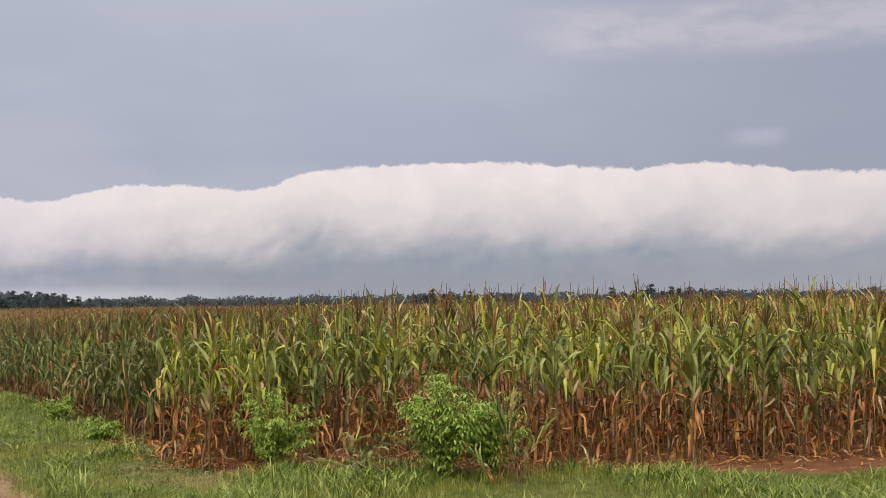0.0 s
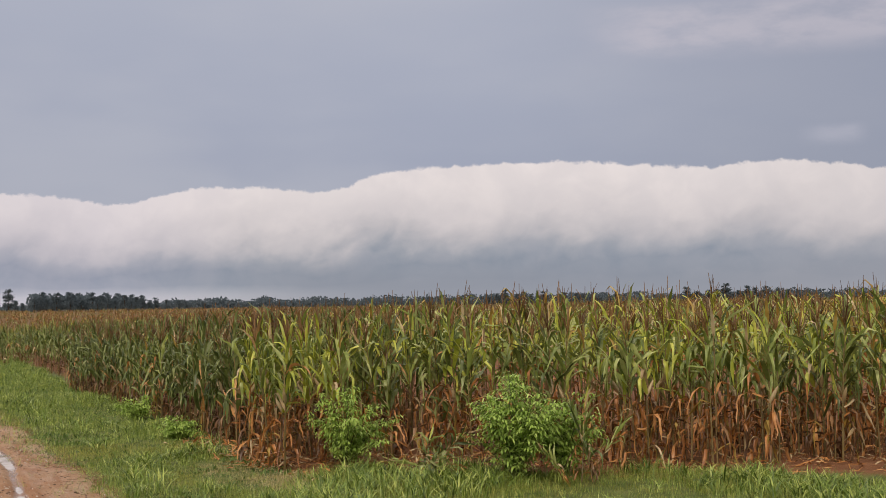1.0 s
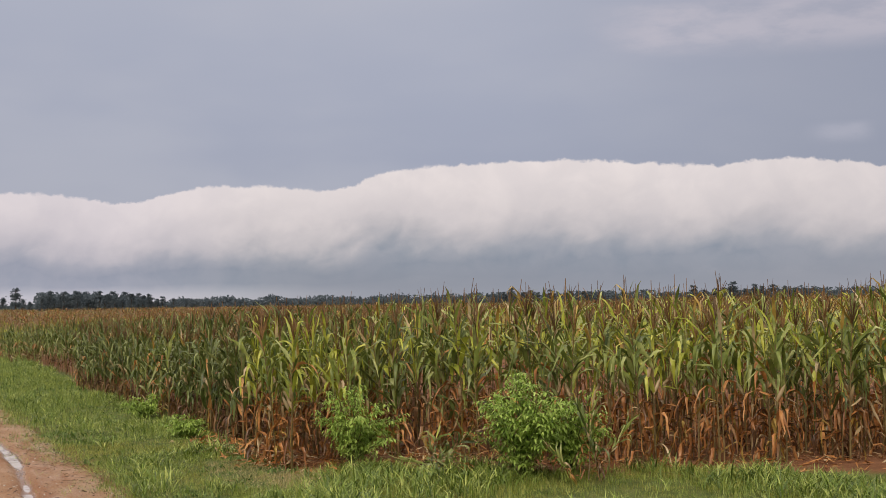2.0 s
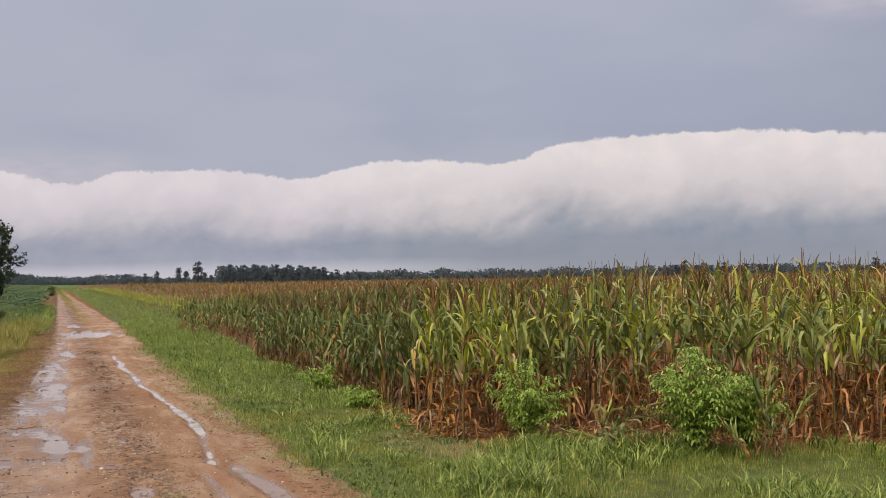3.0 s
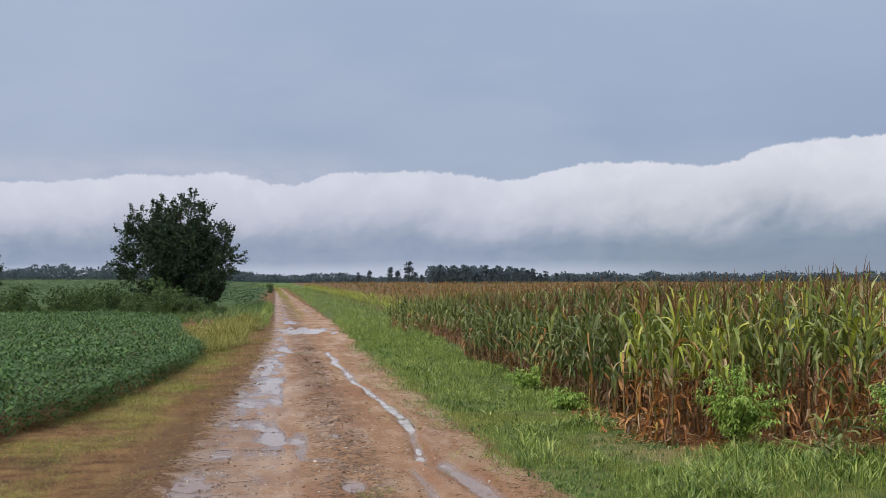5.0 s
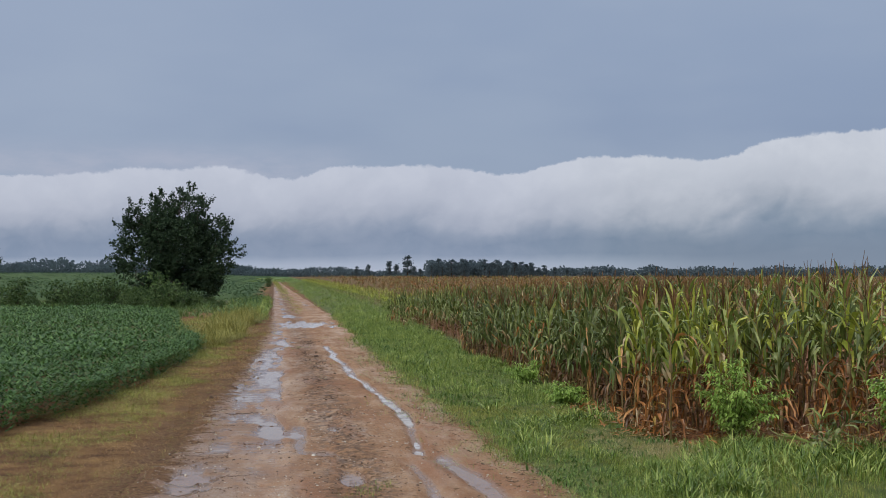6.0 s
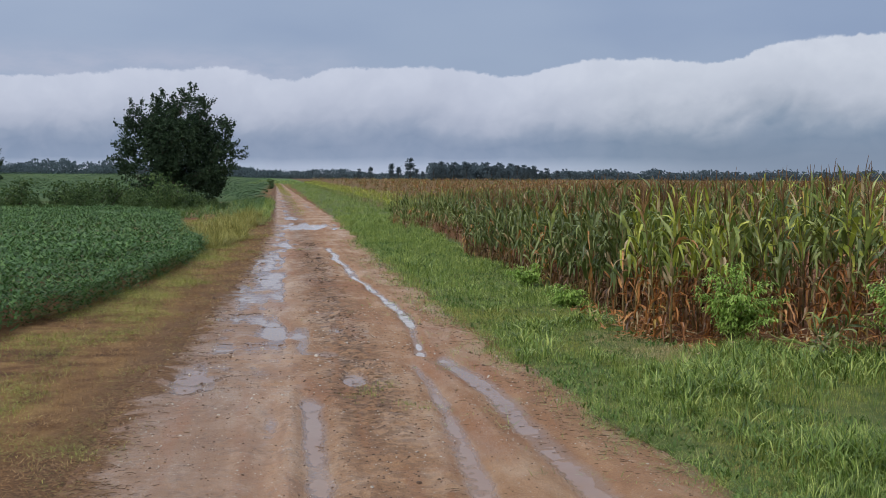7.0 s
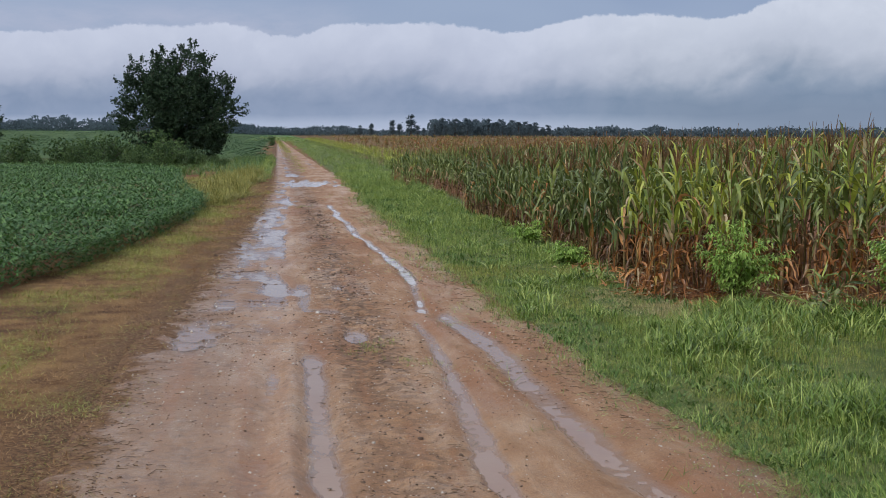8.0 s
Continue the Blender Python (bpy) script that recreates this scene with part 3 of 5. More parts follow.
def track_height(x, y):
    x, y = np.asarray(x, float), np.asarray(y, float)
    l, r = track_edges(y)
    z = 0.012 * value_noise(x * 1.0, y * 0.35, 1.6, 11) + 0.007 * value_noise(x, y * 0.5, 5.0, 12) + 0.004 * value_noise(x, y, 13.0, 13)
    z = z - 0.004
    # the left wheel line lies low and holds a film of water in streaks
    lane = smooth(-1.15, -0.8, x) * smooth(0.35, 0.05, x) * smooth(11.3, 13.0, y) * smooth(40, 30, y)
    z -= lane * (0.021 + 0.015 * value_noise(x * 5.5, y * 0.45, 1.6, 38) + 0.010 * value_noise(x * 1.5, y * 1.3, 1.7, 39) + 0.006 * value_noise(x * 2.0, y, 6.0, 55))
    # churned middle strip and tread marks of tyres across the wheel lines
    churn = np.exp(-((x - 0.85) / 0.33) ** 2) * smooth(36, 12, y)
    z += churn * (0.019 * value_noise(x, y, 7.0, 14) + 0.014 * value_noise(x, y, 17.0, 27) + 0.006)
    drag = smooth(-1.3, -0.9, x) * smooth(0.5, 0.1, x) * smooth(11.2, 12, y) * smooth(18, 16, y)
    z += drag * 0.016 * np.clip(np.sin(y * 4.1 + 1.2 * value_noise(x, y, 0.9, 28) + 0.5 * x) - 0.72, 0, 1) * 3.5
    z += 0.004 * value_noise(x, y, 24.0, 29)
    tread = np.exp(-((x + 0.45) / 0.3) ** 2) * smooth(34, 20, y) * smooth(11.5, 14, y)
    z += tread * 0.007 * np.sin(y * 23 + 3 * value_noise(x, y, 1.0, 15))
    for rut, wide, deep, y0, y1 in RUTS:
        ry, rx = zip(*rut)
        c = np.interp(y, ry, rx) + 0.05 * value_noise(x * 0, y, 0.8, 16)
        w = wide * (1 + 0.3 * value_noise(x * 0, y, 0.9, 17) + 0.1 * value_noise(x, y, 3.0, 20))
        z -= deep * np.exp(-np.abs((x - c) / w) ** 2.6) * smooth(y0 - 0.3, y0 + 0.2, y) * smooth(y1 + 0.5, y1 - 0.5, y)
        z += 0.014 * np.exp(-((np.abs(x - c) - w * 1.7) / (w * 0.5)) ** 2) * smooth(y1 + 0.5, y1 - 0.5, y)
    for px, py, hx, hy, deep in POOLS:
        d = np.sqrt(((x - px) / hx) ** 2 + ((y - py) / hy) ** 2) + 0.55 * value_noise(x * 4, y * 0.9, 1.3, 18) + 0.25 * value_noise(x * 3, y, 3.5, 19)
        z -= deep * smooth(1.5, 0.4, d)
    side = np.minimum(x - l, r - x)
    ragged = smooth(0.3, 0.0, side) * (0.020 * value_noise(x, y, 2.0, 51) + 0.009 * value_noise(x, y, 6.0, 52) + 0.004 * value_noise(x, y, 14.0, 53))
    return z * smooth(0.0, 0.3, side) - 0.085 * smooth(0.15, -0.42, side) + ragged + 0.012 * smooth(-0.1, 0.35, side)


def build_track():
    steps = [-15.0, -11.0, -8.0, -5.5, -3.5, -2.0, -1.0, 0.0, 0.9, 1.7, 2.4, 3.0, 3.5, 3.9, 4.2, 4.5]
    while steps[-1] < 320:
        steps.append(steps[-1] + 0.03 * max(1.0, steps[-1] / 9.0) ** 1.35)
    ys = np.array(steps)
    u = np.linspace(0, 1, 116)
    l, r = track_edges(ys)
    X = (l - 0.45)[:, None] + u[None] * ((r + 0.45) - (l - 0.45))[:, None]
    Y = np.repeat(ys[:, None], len(u), 1)
    Z = track_height(X, Y) + land(X, Y)
    me = quads_mesh("road", np.stack([X, Y, Z], -1).reshape(-1, 3), strip_quads(len(ys), len(u)), [TRACK])
    tagged(new("road", me), "rutted farm track of wet tan and red clay", "dirt road", kind="structure")
    wy = np.r_[4.5, np.arange(10, 300, 10.0)]
    wl, wr = track_edges(wy)
    X = np.stack([wl + 0.25, wr - 0.25], 1)
    Y = np.repeat(wy[:, None], 2, 1)
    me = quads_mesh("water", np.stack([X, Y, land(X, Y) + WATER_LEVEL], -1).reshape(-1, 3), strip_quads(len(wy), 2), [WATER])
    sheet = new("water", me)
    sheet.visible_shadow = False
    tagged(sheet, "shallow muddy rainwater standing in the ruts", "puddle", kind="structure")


build_ground()
build_track()


# ---- corn ----
def corn_front(x):
    """Where the corn begins, over x: the end of its rows."""
    x = np.asarray(x, float)
    return np.interp(x, [4.7, 6.3, 7.3, 8.6, 10.2, 12, 60], [15.0, 15.4, 14.0, 12.9, 12.3, 11.9, 3.0])


def corn_tall(x, y):
    """How tall the corn stands, as a factor."""
    x, y = np.asarray(x, float), np.asarray(y, float)
    far = 0.16 * smooth(15, 32, y) + 0.12 * smooth(32, 52, y)
    side = smooth(0.45, 0.75, x / np.maximum(y, 1))
    low = 0.30 * smooth(52, 56, y) * smooth(9.5, 7.5, x)
    return 1.0 - low + 0.07 * smooth(5.2, 9.5, x) - far * (1 - 0.6 * side) + 0.04 * value_noise(x, y, 0.5, 31)


def corn_leaves(rng, detail=True, bright=False, deep=False, leaves=13):
    """One corn plant as a list of (part name, colour, vertices, faces), standing at the origin."""
    out = []
    H = rng.uniform(1.62, 1.78)
    lean = rng.normal(0, 0.05, 2)
    zs = np.linspace(0, H, 7 if detail else 3)

    def spine(z):
        return np.array([lean[0] * (z / H) ** 2, lean[1] * (z / H) ** 2, z])

    v, q = tube([spine(z) for z in zs], np.linspace(0.014, 0.006, len(zs)), 6 if detail else 3)
    out.append(("stalk", "stalk", v, q))
    plane = rng.uniform(0, math.pi)
    dry = rng.uniform(0.14, 0.3) if deep else rng.uniform(0.36, 0.54)
    count = 24 if detail else leaves
    segs = 7 if detail else 4
    cols = 3 if detail else 2
    for i in range(count):
        f = (i + 0.5) / count
        z = H * (0.05 + 0.93 * f)
        turn = plane + (i % 2) * math.pi + rng.normal(0, 0.5)
        if f < dry:  # withered, rolled lower leaves that hang down along the stalk
            colour = rng.choice(["rust", "withered", "straw", "ochre"], p=[0.58, 0.27, 0.09, 0.06])
            ln, wd = rng.uniform(0.35, 0.66), rng.uniform(0.028, 0.058)
            rise = rng.uniform(0.1, 1.1)
            bend = rise + rng.uniform(0.9, 1.5)
            args = dict(kink=rng.uniform(0.1, 0.38), wave=0.6, fold=0.8, twist=rng.normal(0, 1.4), crook=0.24)
        elif f < 0.8:  # full-grown leaves: most have folded over and hang
            colour = rng.choice(["straw", "rust"]) if rng.random() < 0.09 else ("lime" if rng.random() < (0.75 if bright else 0.08) else "green")
            ln, wd = rng.uniform(0.5, 0.82), rng.uniform(0.042, 0.07)
            rise, bend = rng.uniform(0.8, 1.35), rng.choice([rng.uniform(0.2, 0.9), rng.uniform(1.6, 2.7)], p=[0.3, 0.7])
            args = dict(kink=rng.uniform(0.25, 0.6), wave=0.45, fold=0.4, twist=rng.normal(0, 0.9), crook=0.13)
        else:  # short upright leaves round the tassel
            colour = rng.choice(["green", "lime", "straw", "ochre", "tassel"], p=[0.26, 0.55, 0.07, 0.08, 0.04] if bright else [0.52, 0.22, 0.08, 0.12, 0.06])
            ln, wd = rng.uniform(0.32, 0.54), rng.uniform(0.032, 0.052)
            rise, bend = rng.uniform(1.1, 1.5), rng.choice([rng.uniform(0.1, 0.5), rng.uniform(1.2, 2.4)], p=[0.55, 0.45])
            args = dict(kink=rng.uniform(0.4, 0.75), wave=0.25, fold=0.4, twist=rng.normal(0, 0.6), crook=0.1)
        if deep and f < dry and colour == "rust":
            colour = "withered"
        # this darker green stands in for the shade between crowded plants
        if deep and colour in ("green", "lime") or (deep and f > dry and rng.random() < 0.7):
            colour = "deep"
        v, q = blade(rng, spine(z), turn, ln, wd, rise, bend, segs, cols=cols, **args)
        v[:, 2] = np.maximum(v[:, 2], 0.01)
        out.append(("leaf", colour, v, q))
    # tassel: a spike and a few side branches
    hp = Heap()
    top = spine(H)
    thick = 1.0 if detail else 0.7
    for k in range(8 if detail else 2):
        ln = rng.uniform(0.24, 0.36) if k == 0 else rng.uniform(0.15, 0.28)
        tilt = rng.uniform(0, 0.15) if k == 0 else rng.uniform(0.15, 0.65)
        a = rng.uniform(0, 2 * math.pi)
        arch = rng.uniform(0.0, 0.06)
        tip = top + ln * np.array([math.cos(a) * math.sin(tilt), math.sin(a) * math.sin(tilt), math.cos(tilt)])
        v, q = tube([top - (0, 0, 0.05), (top * 0.5 + tip * 0.5) + (0, 0, arch), tip], [0.006 * thick, 0.0068 * thick, 0.0045 * thick], 3)
        hp.put(v, q)
    v, q, _ = hp.arrays()
    out.append(("tassel", "tassel", v, q))
    if detail and rng.random() < 0.7:
        z = H * rng.uniform(0.42, 0.55)
        a = rng.uniform(0, 6.28)
        d = np.array([math.cos(a) * 0.5, math.sin(a) * 0.5, 0.85])
        pts = [spine(z) + d * s for s in (0.0, 0.05, 0.12, 0.18, 0.22)]
        v, q = tube(pts, [0.012, 0.024, 0.026, 0.018, 0.004], 6)
        out.append(("ear", "straw", v, q))
    return out


def build_corn():
    rng = np.random.default_rng(5)
    protos = []
    for k in range(14):
        root = thing("corn_plant", "tall corn plant, green above, with withered rust-brown lower leaves", "corn", "corn plants along the edge of the field", (6 + k, 40, 0))
        for name, colour, v, q in corn_leaves(rng, True, k < 4, k > 8):
            part(name, quads_mesh(name, v, q, [CORN_ONE[colour]]), root)
        protos.append(root)
    used = set()
    heroes = []
    # row ends along the headland, and the outer rows along the track
    for row in range(16):
        x = 4.72 + 0.76 * row
        y0 = float(corn_front(x))
        for k in range(26):
            y = y0 + 0.17 * k
            if (row < 2 and k < 26) or (row >= 2 and k < 8):
                heroes.append((x + rng.normal(0, 0.05), y + rng.normal(0, 0.05)))
    heroes += [(4.72 + rng.normal(0, 0.06), 15 + 0.2 * k + rng.normal(0, 0.05)) for k in range(22, 160)]
    heroes = [(x + (0.22 if x < 5.1 and y > 16.9 else 0.0), y) for x, y in heroes if not (x < 5.1 and 16.7 < y < 17.9)][:226]
    for x, y in heroes:
        pick = rng.random()
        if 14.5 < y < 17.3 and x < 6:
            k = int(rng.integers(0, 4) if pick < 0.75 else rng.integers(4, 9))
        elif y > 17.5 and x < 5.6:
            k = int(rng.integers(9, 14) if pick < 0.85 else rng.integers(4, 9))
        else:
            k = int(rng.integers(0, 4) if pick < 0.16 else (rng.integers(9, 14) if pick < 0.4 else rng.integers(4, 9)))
        s = float(corn_tall(x, y)) * rng.uniform(0.86, 1.06)
        m = Matrix.LocRotScale((x, y, float(land(x, y)) - 0.01), Euler((rng.normal(0, 0.04), rng.normal(0, 0.04), rng.uniform(0, 6.28))), (s, s, s))
        if k not in used:
            used.add(k)
            protos[k].matrix_basis = m
        else:
            copy_thing(protos[k], m)
    for k, p in enumerate(protos):
        if k not in used:
            p.matrix_basis = pose(8 + k * 0.5, 20, 0)

    # snapped plants lying against the weeds at the row ends
    for x, y, tip, turn, s in ((7.16, 12.15, 0.3, 2.4, 0.58), (7.3, 12.25, 0.55, 0.9, 0.5), (7.05, 12.2, 0.9, 5.2, 0.45), (6.15, 13.5, 1.25, 1.0, 0.6), (6.3, 13.3, 1.35, 4.2, 0.55), (5.95, 13.9, 1.1, 2.4, 0.5), (7.25, 12.05, 0.25, 3.6, 0.62), (6.0, 13.2, 1.2, 5.6, 0.62), (5.85, 13.6, 1.0, 0.3, 0.6), (6.1, 12.9, 1.3, 3.1, 0.5)):
        m = Matrix.LocRotScale((x, y, 0.03), Euler((tip, 0, turn)), (s, s, s))
        tagged(copy_thing(protos[int(rng.integers(4, 14))], m), "snapped corn plant sagging among the weeds", "corn", "broken corn plants")

    # the standing crop behind them
    low = []
    for k in range(12):
        h = Heap()
        for name, colour, v, q in corn_leaves(rng, False, k % 4 == 0, leaves=13):
            h.put(v, q, CORN_SLOT[colour])
        low.append(h.arrays())
    # plants in the darkened green, with the row's shade in their colour
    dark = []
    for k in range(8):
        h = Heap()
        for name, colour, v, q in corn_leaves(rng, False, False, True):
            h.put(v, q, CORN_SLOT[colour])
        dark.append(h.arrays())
    tops = []
    for v, q, s in low:  # upper halves, for plants whose feet are hidden
        keep = v[q].mean(1)[:, 2] > 0.55
        tops.append((v, q[keep], s[keep]))
    field = Heap()

    def fill(x, y, kinds, spread=1.0):
        n = len(x)
        kind = rng.integers(len(kinds), size=n)
        s = corn_tall(x, y) * rng.uniform(0.9, 1.06, n)
        m = places(x, y, land(x, y), rng.uniform(0, 6.28, n), s * spread, s)
        for k in range(len(kinds)):
            sel = kind == k
            if sel.any():
                v, q, sl = kinds[k]
                used_v, inv = np.unique(q, return_inverse=True)
                field.many(v[used_v], inv.reshape(-1, 4), sl, m[sel])

    hx, hy = np.array(heroes).T
    taken = set(zip(np.round((hx - 4.72) / 0.76).astype(int).tolist(), np.round(hy / 0.2).astype(int).tolist()))
    gx, gy, deep = [], [], []
    for row in range(0, 90):
        x = 4.72 + 0.76 * row
        y = float(corn_front(x))
        while y < 75:
            away = math.hypot(x, y)
            if x < 1.15 * y + 2 and (row, round(y / 0.2)) not in taken and not (row == 0 and y < 46) and not (row < 2 and y > 53):
                gx.append(x + rng.normal(0, 0.06)), gy.append(y + rng.normal(0, 0.05))
                deep.append(min(x - 4.7, (y - float(corn_front(x))) * 0.97))
            y += 0.2 if away < 32 else 0.32
    gx, gy, deep = map(np.array, (gx, gy, deep))
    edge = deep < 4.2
    shade_tinted = edge & (gx < 9) & (gy > 18) & (gy < 54) & (rng.random(len(gx)) < 0.95)
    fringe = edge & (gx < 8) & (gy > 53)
    fill(gx[shade_tinted], gy[shade_tinted], dark)
    dry_slots = [CORN_SLOT[c] for c in ("rust", "withered", "stalk")]
    leafy_rows = [(v, q, np.where(np.isin(s, dry_slots), CORN_SLOT["green"], s)) for v, q, s in low[::4]]
    fill(gx[fringe], gy[fringe], leafy_rows, 1.2)
    edge_rest = edge & ~shade_tinted & ~fringe
    fill(gx[edge_rest], gy[edge_rest], low)
    inner = ~edge & (rng.random(len(gx)) < np.where(np.hypot(gx, gy) < 26, 0.42, 0.18))
    browner = [(v, q, np.where((np.arange(len(s)) // 4) % 3 == 0, CORN_SLOT["tassel"], s)) for v, q, s in tops]
    away = (np.hypot(gx, gy) > 42) | ((np.hypot(gx, gy) > 30) & (deep > 7))
    fill(gx[inner & ~away], gy[inner & ~away], tops, 1.15)
    fill(gx[inner & away], gy[inner & away], browner, 1.35)
    # along the track, far out
    y = np.repeat(np.arange(75, 300, 0.75), 3)
    fill(6.3 + 0.76 * np.tile([0, 1, 2], len(y) // 3) + 0.2 * rng.normal(0, 1, len(y)), y, leafy_rows, 1.4)
    # the far canopy
    n = 6000
    d = 60 * (420 / 60) ** rng.random(n)
    a = np.radians(rng.uniform(-2, 50, n))
    x, y = d * np.sin(a), d * np.cos(a)
    ok = (x > 8.2) & ((y > 74) | (x > 60)) & (y > corn_front(x))
    x, y = x[ok], y[ok]
    kept = []
    ripe = [CORN_SLOT[c] for c in ("tassel", "rust", "tassel", "tassel", "green")]
    for v, q, s in tops:
        kept.append((v, q[::2], np.where(s[::2] == CORN_SLOT["stalk"], s[::2], np.array(ripe)[(np.arange(len(s[::2])) // 2) % 5])))
    fill(x, y, kept, np.clip(np.hypot(x, y) / 60, 1, 3.6))
    scraps = Heap()
    n = 1200
    x = rng.uniform(4.6, 13.5, n)
    y = corn_front(x) + rng.normal(0.4, 0.7, n)
    edge_y = rng.uniform(15, 19, n // 3)
    x, y = np.r_[x, rng.normal(4.75, 0.3, n // 3)], np.r_[y, edge_y]
    for px, py in zip(x, y):
        v, q = blade(rng, np.array([px, py, 0.03]), rng.uniform(0, 6.28), rng.uniform(0.08, 0.3), rng.uniform(0.015, 0.04), rng.uniform(-0.1, 0.3), rng.uniform(0.0, 0.6), 3, cols=2, crook=0.3, wave=0.5, twist=rng.normal(0, 1))
        v[:, 2] = np.maximum(v[:, 2], 0.012)
        scraps.put(v, q, CORN_SLOT["rust"] if rng.random() < 0.7 else CORN_SLOT["straw"])
    stuff("corn_leaf_litter", scraps.mesh("corn_leaf_litter", CORN_MANY), "withered corn leaves scattered on the bare soil", "leaf litter")
    stuff("corn_field", field.mesh("corn_field", CORN_MANY), "dense ripening corn crop with browning tassels", "corn field")


build_corn()


# ---- beans ----
def bean_plant(rng, leaves=18, skirt=False, segs=1, size=1.0):
    """Leaflets of one bean plant: three to a stalk, at the top and sides of a low bush."""
    h = Heap()
    for k in range(leaves):
        a, r = rng.uniform(0, 6.28), 0.30 * math.sqrt(rng.random())
        z = 0.62 - 2.0 * r * r - abs(rng.normal(0, 0.08)) - 0.12 * (rng.random() < 0.3)
        if skirt:
            r, z = 0.30 * rng.random() ** 0.4, rng.uniform(0.03, 0.58)
        for j in range(3):
            t = a + (j - 1) * 1.5 + rng.normal(0, 0.3)
            b = np.array([r * math.cos(a), r * math.sin(a), z])
            v, q = blade(rng, b, t, size * rng.uniform(0.10, 0.16), size * rng.uniform(0.075, 0.11), rng.uniform(-0.1, 0.7), rng.uniform(0.3, 1.1), segs, fold=0.25, cols=2)
            h.put(v, q)
    return h.arrays()


def build_beans():
    rng = np.random.default_rng(8)
    kinds = [bean_plant(rng, 30, size=0.84) for _ in range(4)] + [bean_plant(rng, 15, size=1.2) for _ in range(4)]
    field = Heap()
    xs, ys = [], []
    for row in range(50):
        x = -1.6 - 0.42 * row
        y = 9.0
        while y < 62:
            if -0.28 * y - 1.2 < x < bean_side(y):
                xs.append(x + rng.normal(0, 0.06)), ys.append(y + rng.normal(0, 0.08))
            y += 0.25 if y < 32 else 0.38
    for y in np.arange(9, 60, 0.2):  # the ragged outer row
        xs.append(bean_side(y) - rng.uniform(0, 0.4)), ys.append(y)
    n_inner = len(xs)
    for y in np.arange(9, 60, 0.16):
        xs.append(bean_side(y) + rng.uniform(-0.12, 0.08)), ys.append(y)
    for y in np.arange(57, 96, 0.09):  # self-sown plants between the tree and the track
        xs.append(-0.9 - abs(rng.normal(0, 1.2))), ys.append(y)
    kinds += [bean_plant(rng, 20, True) for _ in range(4)]
    x, y = np.array(xs), np.array(ys)
    kind = np.where(np.arange(len(x)) < n_inner, np.where((rng.random(len(x)) < 0.25) & (y < 27), rng.integers(8, 12, size=len(x)), rng.integers(4, size=len(x)) + 4 * (y > 27)), rng.integers(8, 12, size=len(x)))
    s = rng.uniform(0.75, 1.12, len(x)) * (1 + 0.08 * value_noise(x, y, 0.6, 41))
    s *= (0.72 + 0.28 * smooth(0.0, 1.1, np.interp(y, BEAN_Y, BEAN_X) - x)) * (1 - 0.12 * smooth(22, 36, y))
    m = places(x, y, land(x, y), rng.uniform(0, 6.28, len(x)), s)
    for k in range(12):
        v, q, sl = kinds[k]
        field.many(v, q, sl, m[kind == k])
    stuff("soybean_field", field.mesh("soybean_field", [SOY]), "dense dark green soybean crop beside the track", "soybean field")
    # the field beyond the hedge: broad clumps
    far = Heap()
    v, q, sl = bean_plant(rng, 9, size=1.4)
    v = v * (2.2, 2.2, 0.9)
    n = 2000
    d = 90 * (700 / 90) ** rng.random(n)
    a = np.radians(rng.uniform(-16, 0.8, n))
    x, y = d * np.sin(a), d * np.cos(a)
    ok = (y > 92) & (x < -0.9 - 0.006 * (y - 90))
    x, y = x[ok], y[ok]
    size = np.clip(np.hypot(x, y) / 120, 1, 4)
    far.many(v, q, sl, places(x, y, land(x, y), rng.uniform(0, 6.28, len(x)), size, np.ones(len(x))))
    stuff("far_soybean_field", far.mesh("far_soybean_field", [SOY_FAR]), "green soybean field beyond the hedge", "soybean field")


BEAN_Y = [8, 13, 16.5, 18, 19.3, 21.6, 23.8, 27.2, 30, 34, 44, 57, 70]
BEAN_X = [-5.2, -4.2, -3.5, -3.25, -2.9, -2.7, -2.5, -2.25, -2.05, -2.0, -3.3, -4.4, -5.2]


def bean_side(y):
    return float(np.interp(y, BEAN_Y, BEAN_X))


build_beans()


# ---- grass ----
def tuft(rng, n, tall, wide, spread, lean=1.0, segs=2):
    h = Heap()
    for k in range(n):
        a, r = rng.uniform(0, 6.28), spread * math.sqrt(rng.random())
        v, q = blade(rng, np.array([r * math.cos(a), r * math.sin(a), 0.0]), rng.uniform(0, 6.28), tall * rng.uniform(0.55, 1.15), wide,
                     rng.uniform(0.7, 1.5), lean * rng.uniform(0.3, 1.6), segs, fold=0.2, cols=2)
        h.put(v, q)
    return h.arrays()


def mat(rng, n, long, wide, spread):
    """A patch of low turf: short thin blades lying nearly flat."""
    h = Heap()
    for k in range(n):
        a, r = rng.uniform(0, 6.28), spread * math.sqrt(rng.random())
        v, q = blade(rng, np.array([r * math.cos(a), r * math.sin(a), rng.uniform(0, 0.012)]), rng.uniform(0, 6.28), long * rng.uniform(0.5, 1.3), wide * rng.uniform(0.7, 1.5),
                     rng.choice([rng.uniform(0.0, 0.4), rng.uniform(0.4, 1.2)], p=[0.65, 0.35]), rng.uniform(0.0, 0.5), 1, fold=0.2, cols=2)
        h.put(v, q)
    return h.arrays()


def sow(heap, rng, kinds, x, y, size, tall=None, z=None, turn=None):
    kind = rng.integers(len(kinds), size=len(x))
    m = places(x, y, (land(x, y) if z is None else z), (rng.uniform(0, 6.28, len(x)) if turn is None else turn), size, tall)
    for k, (v, q, s) in enumerate(kinds):
        if (kind == k).any():
            heap.many(v, q, s, m[kind == k])


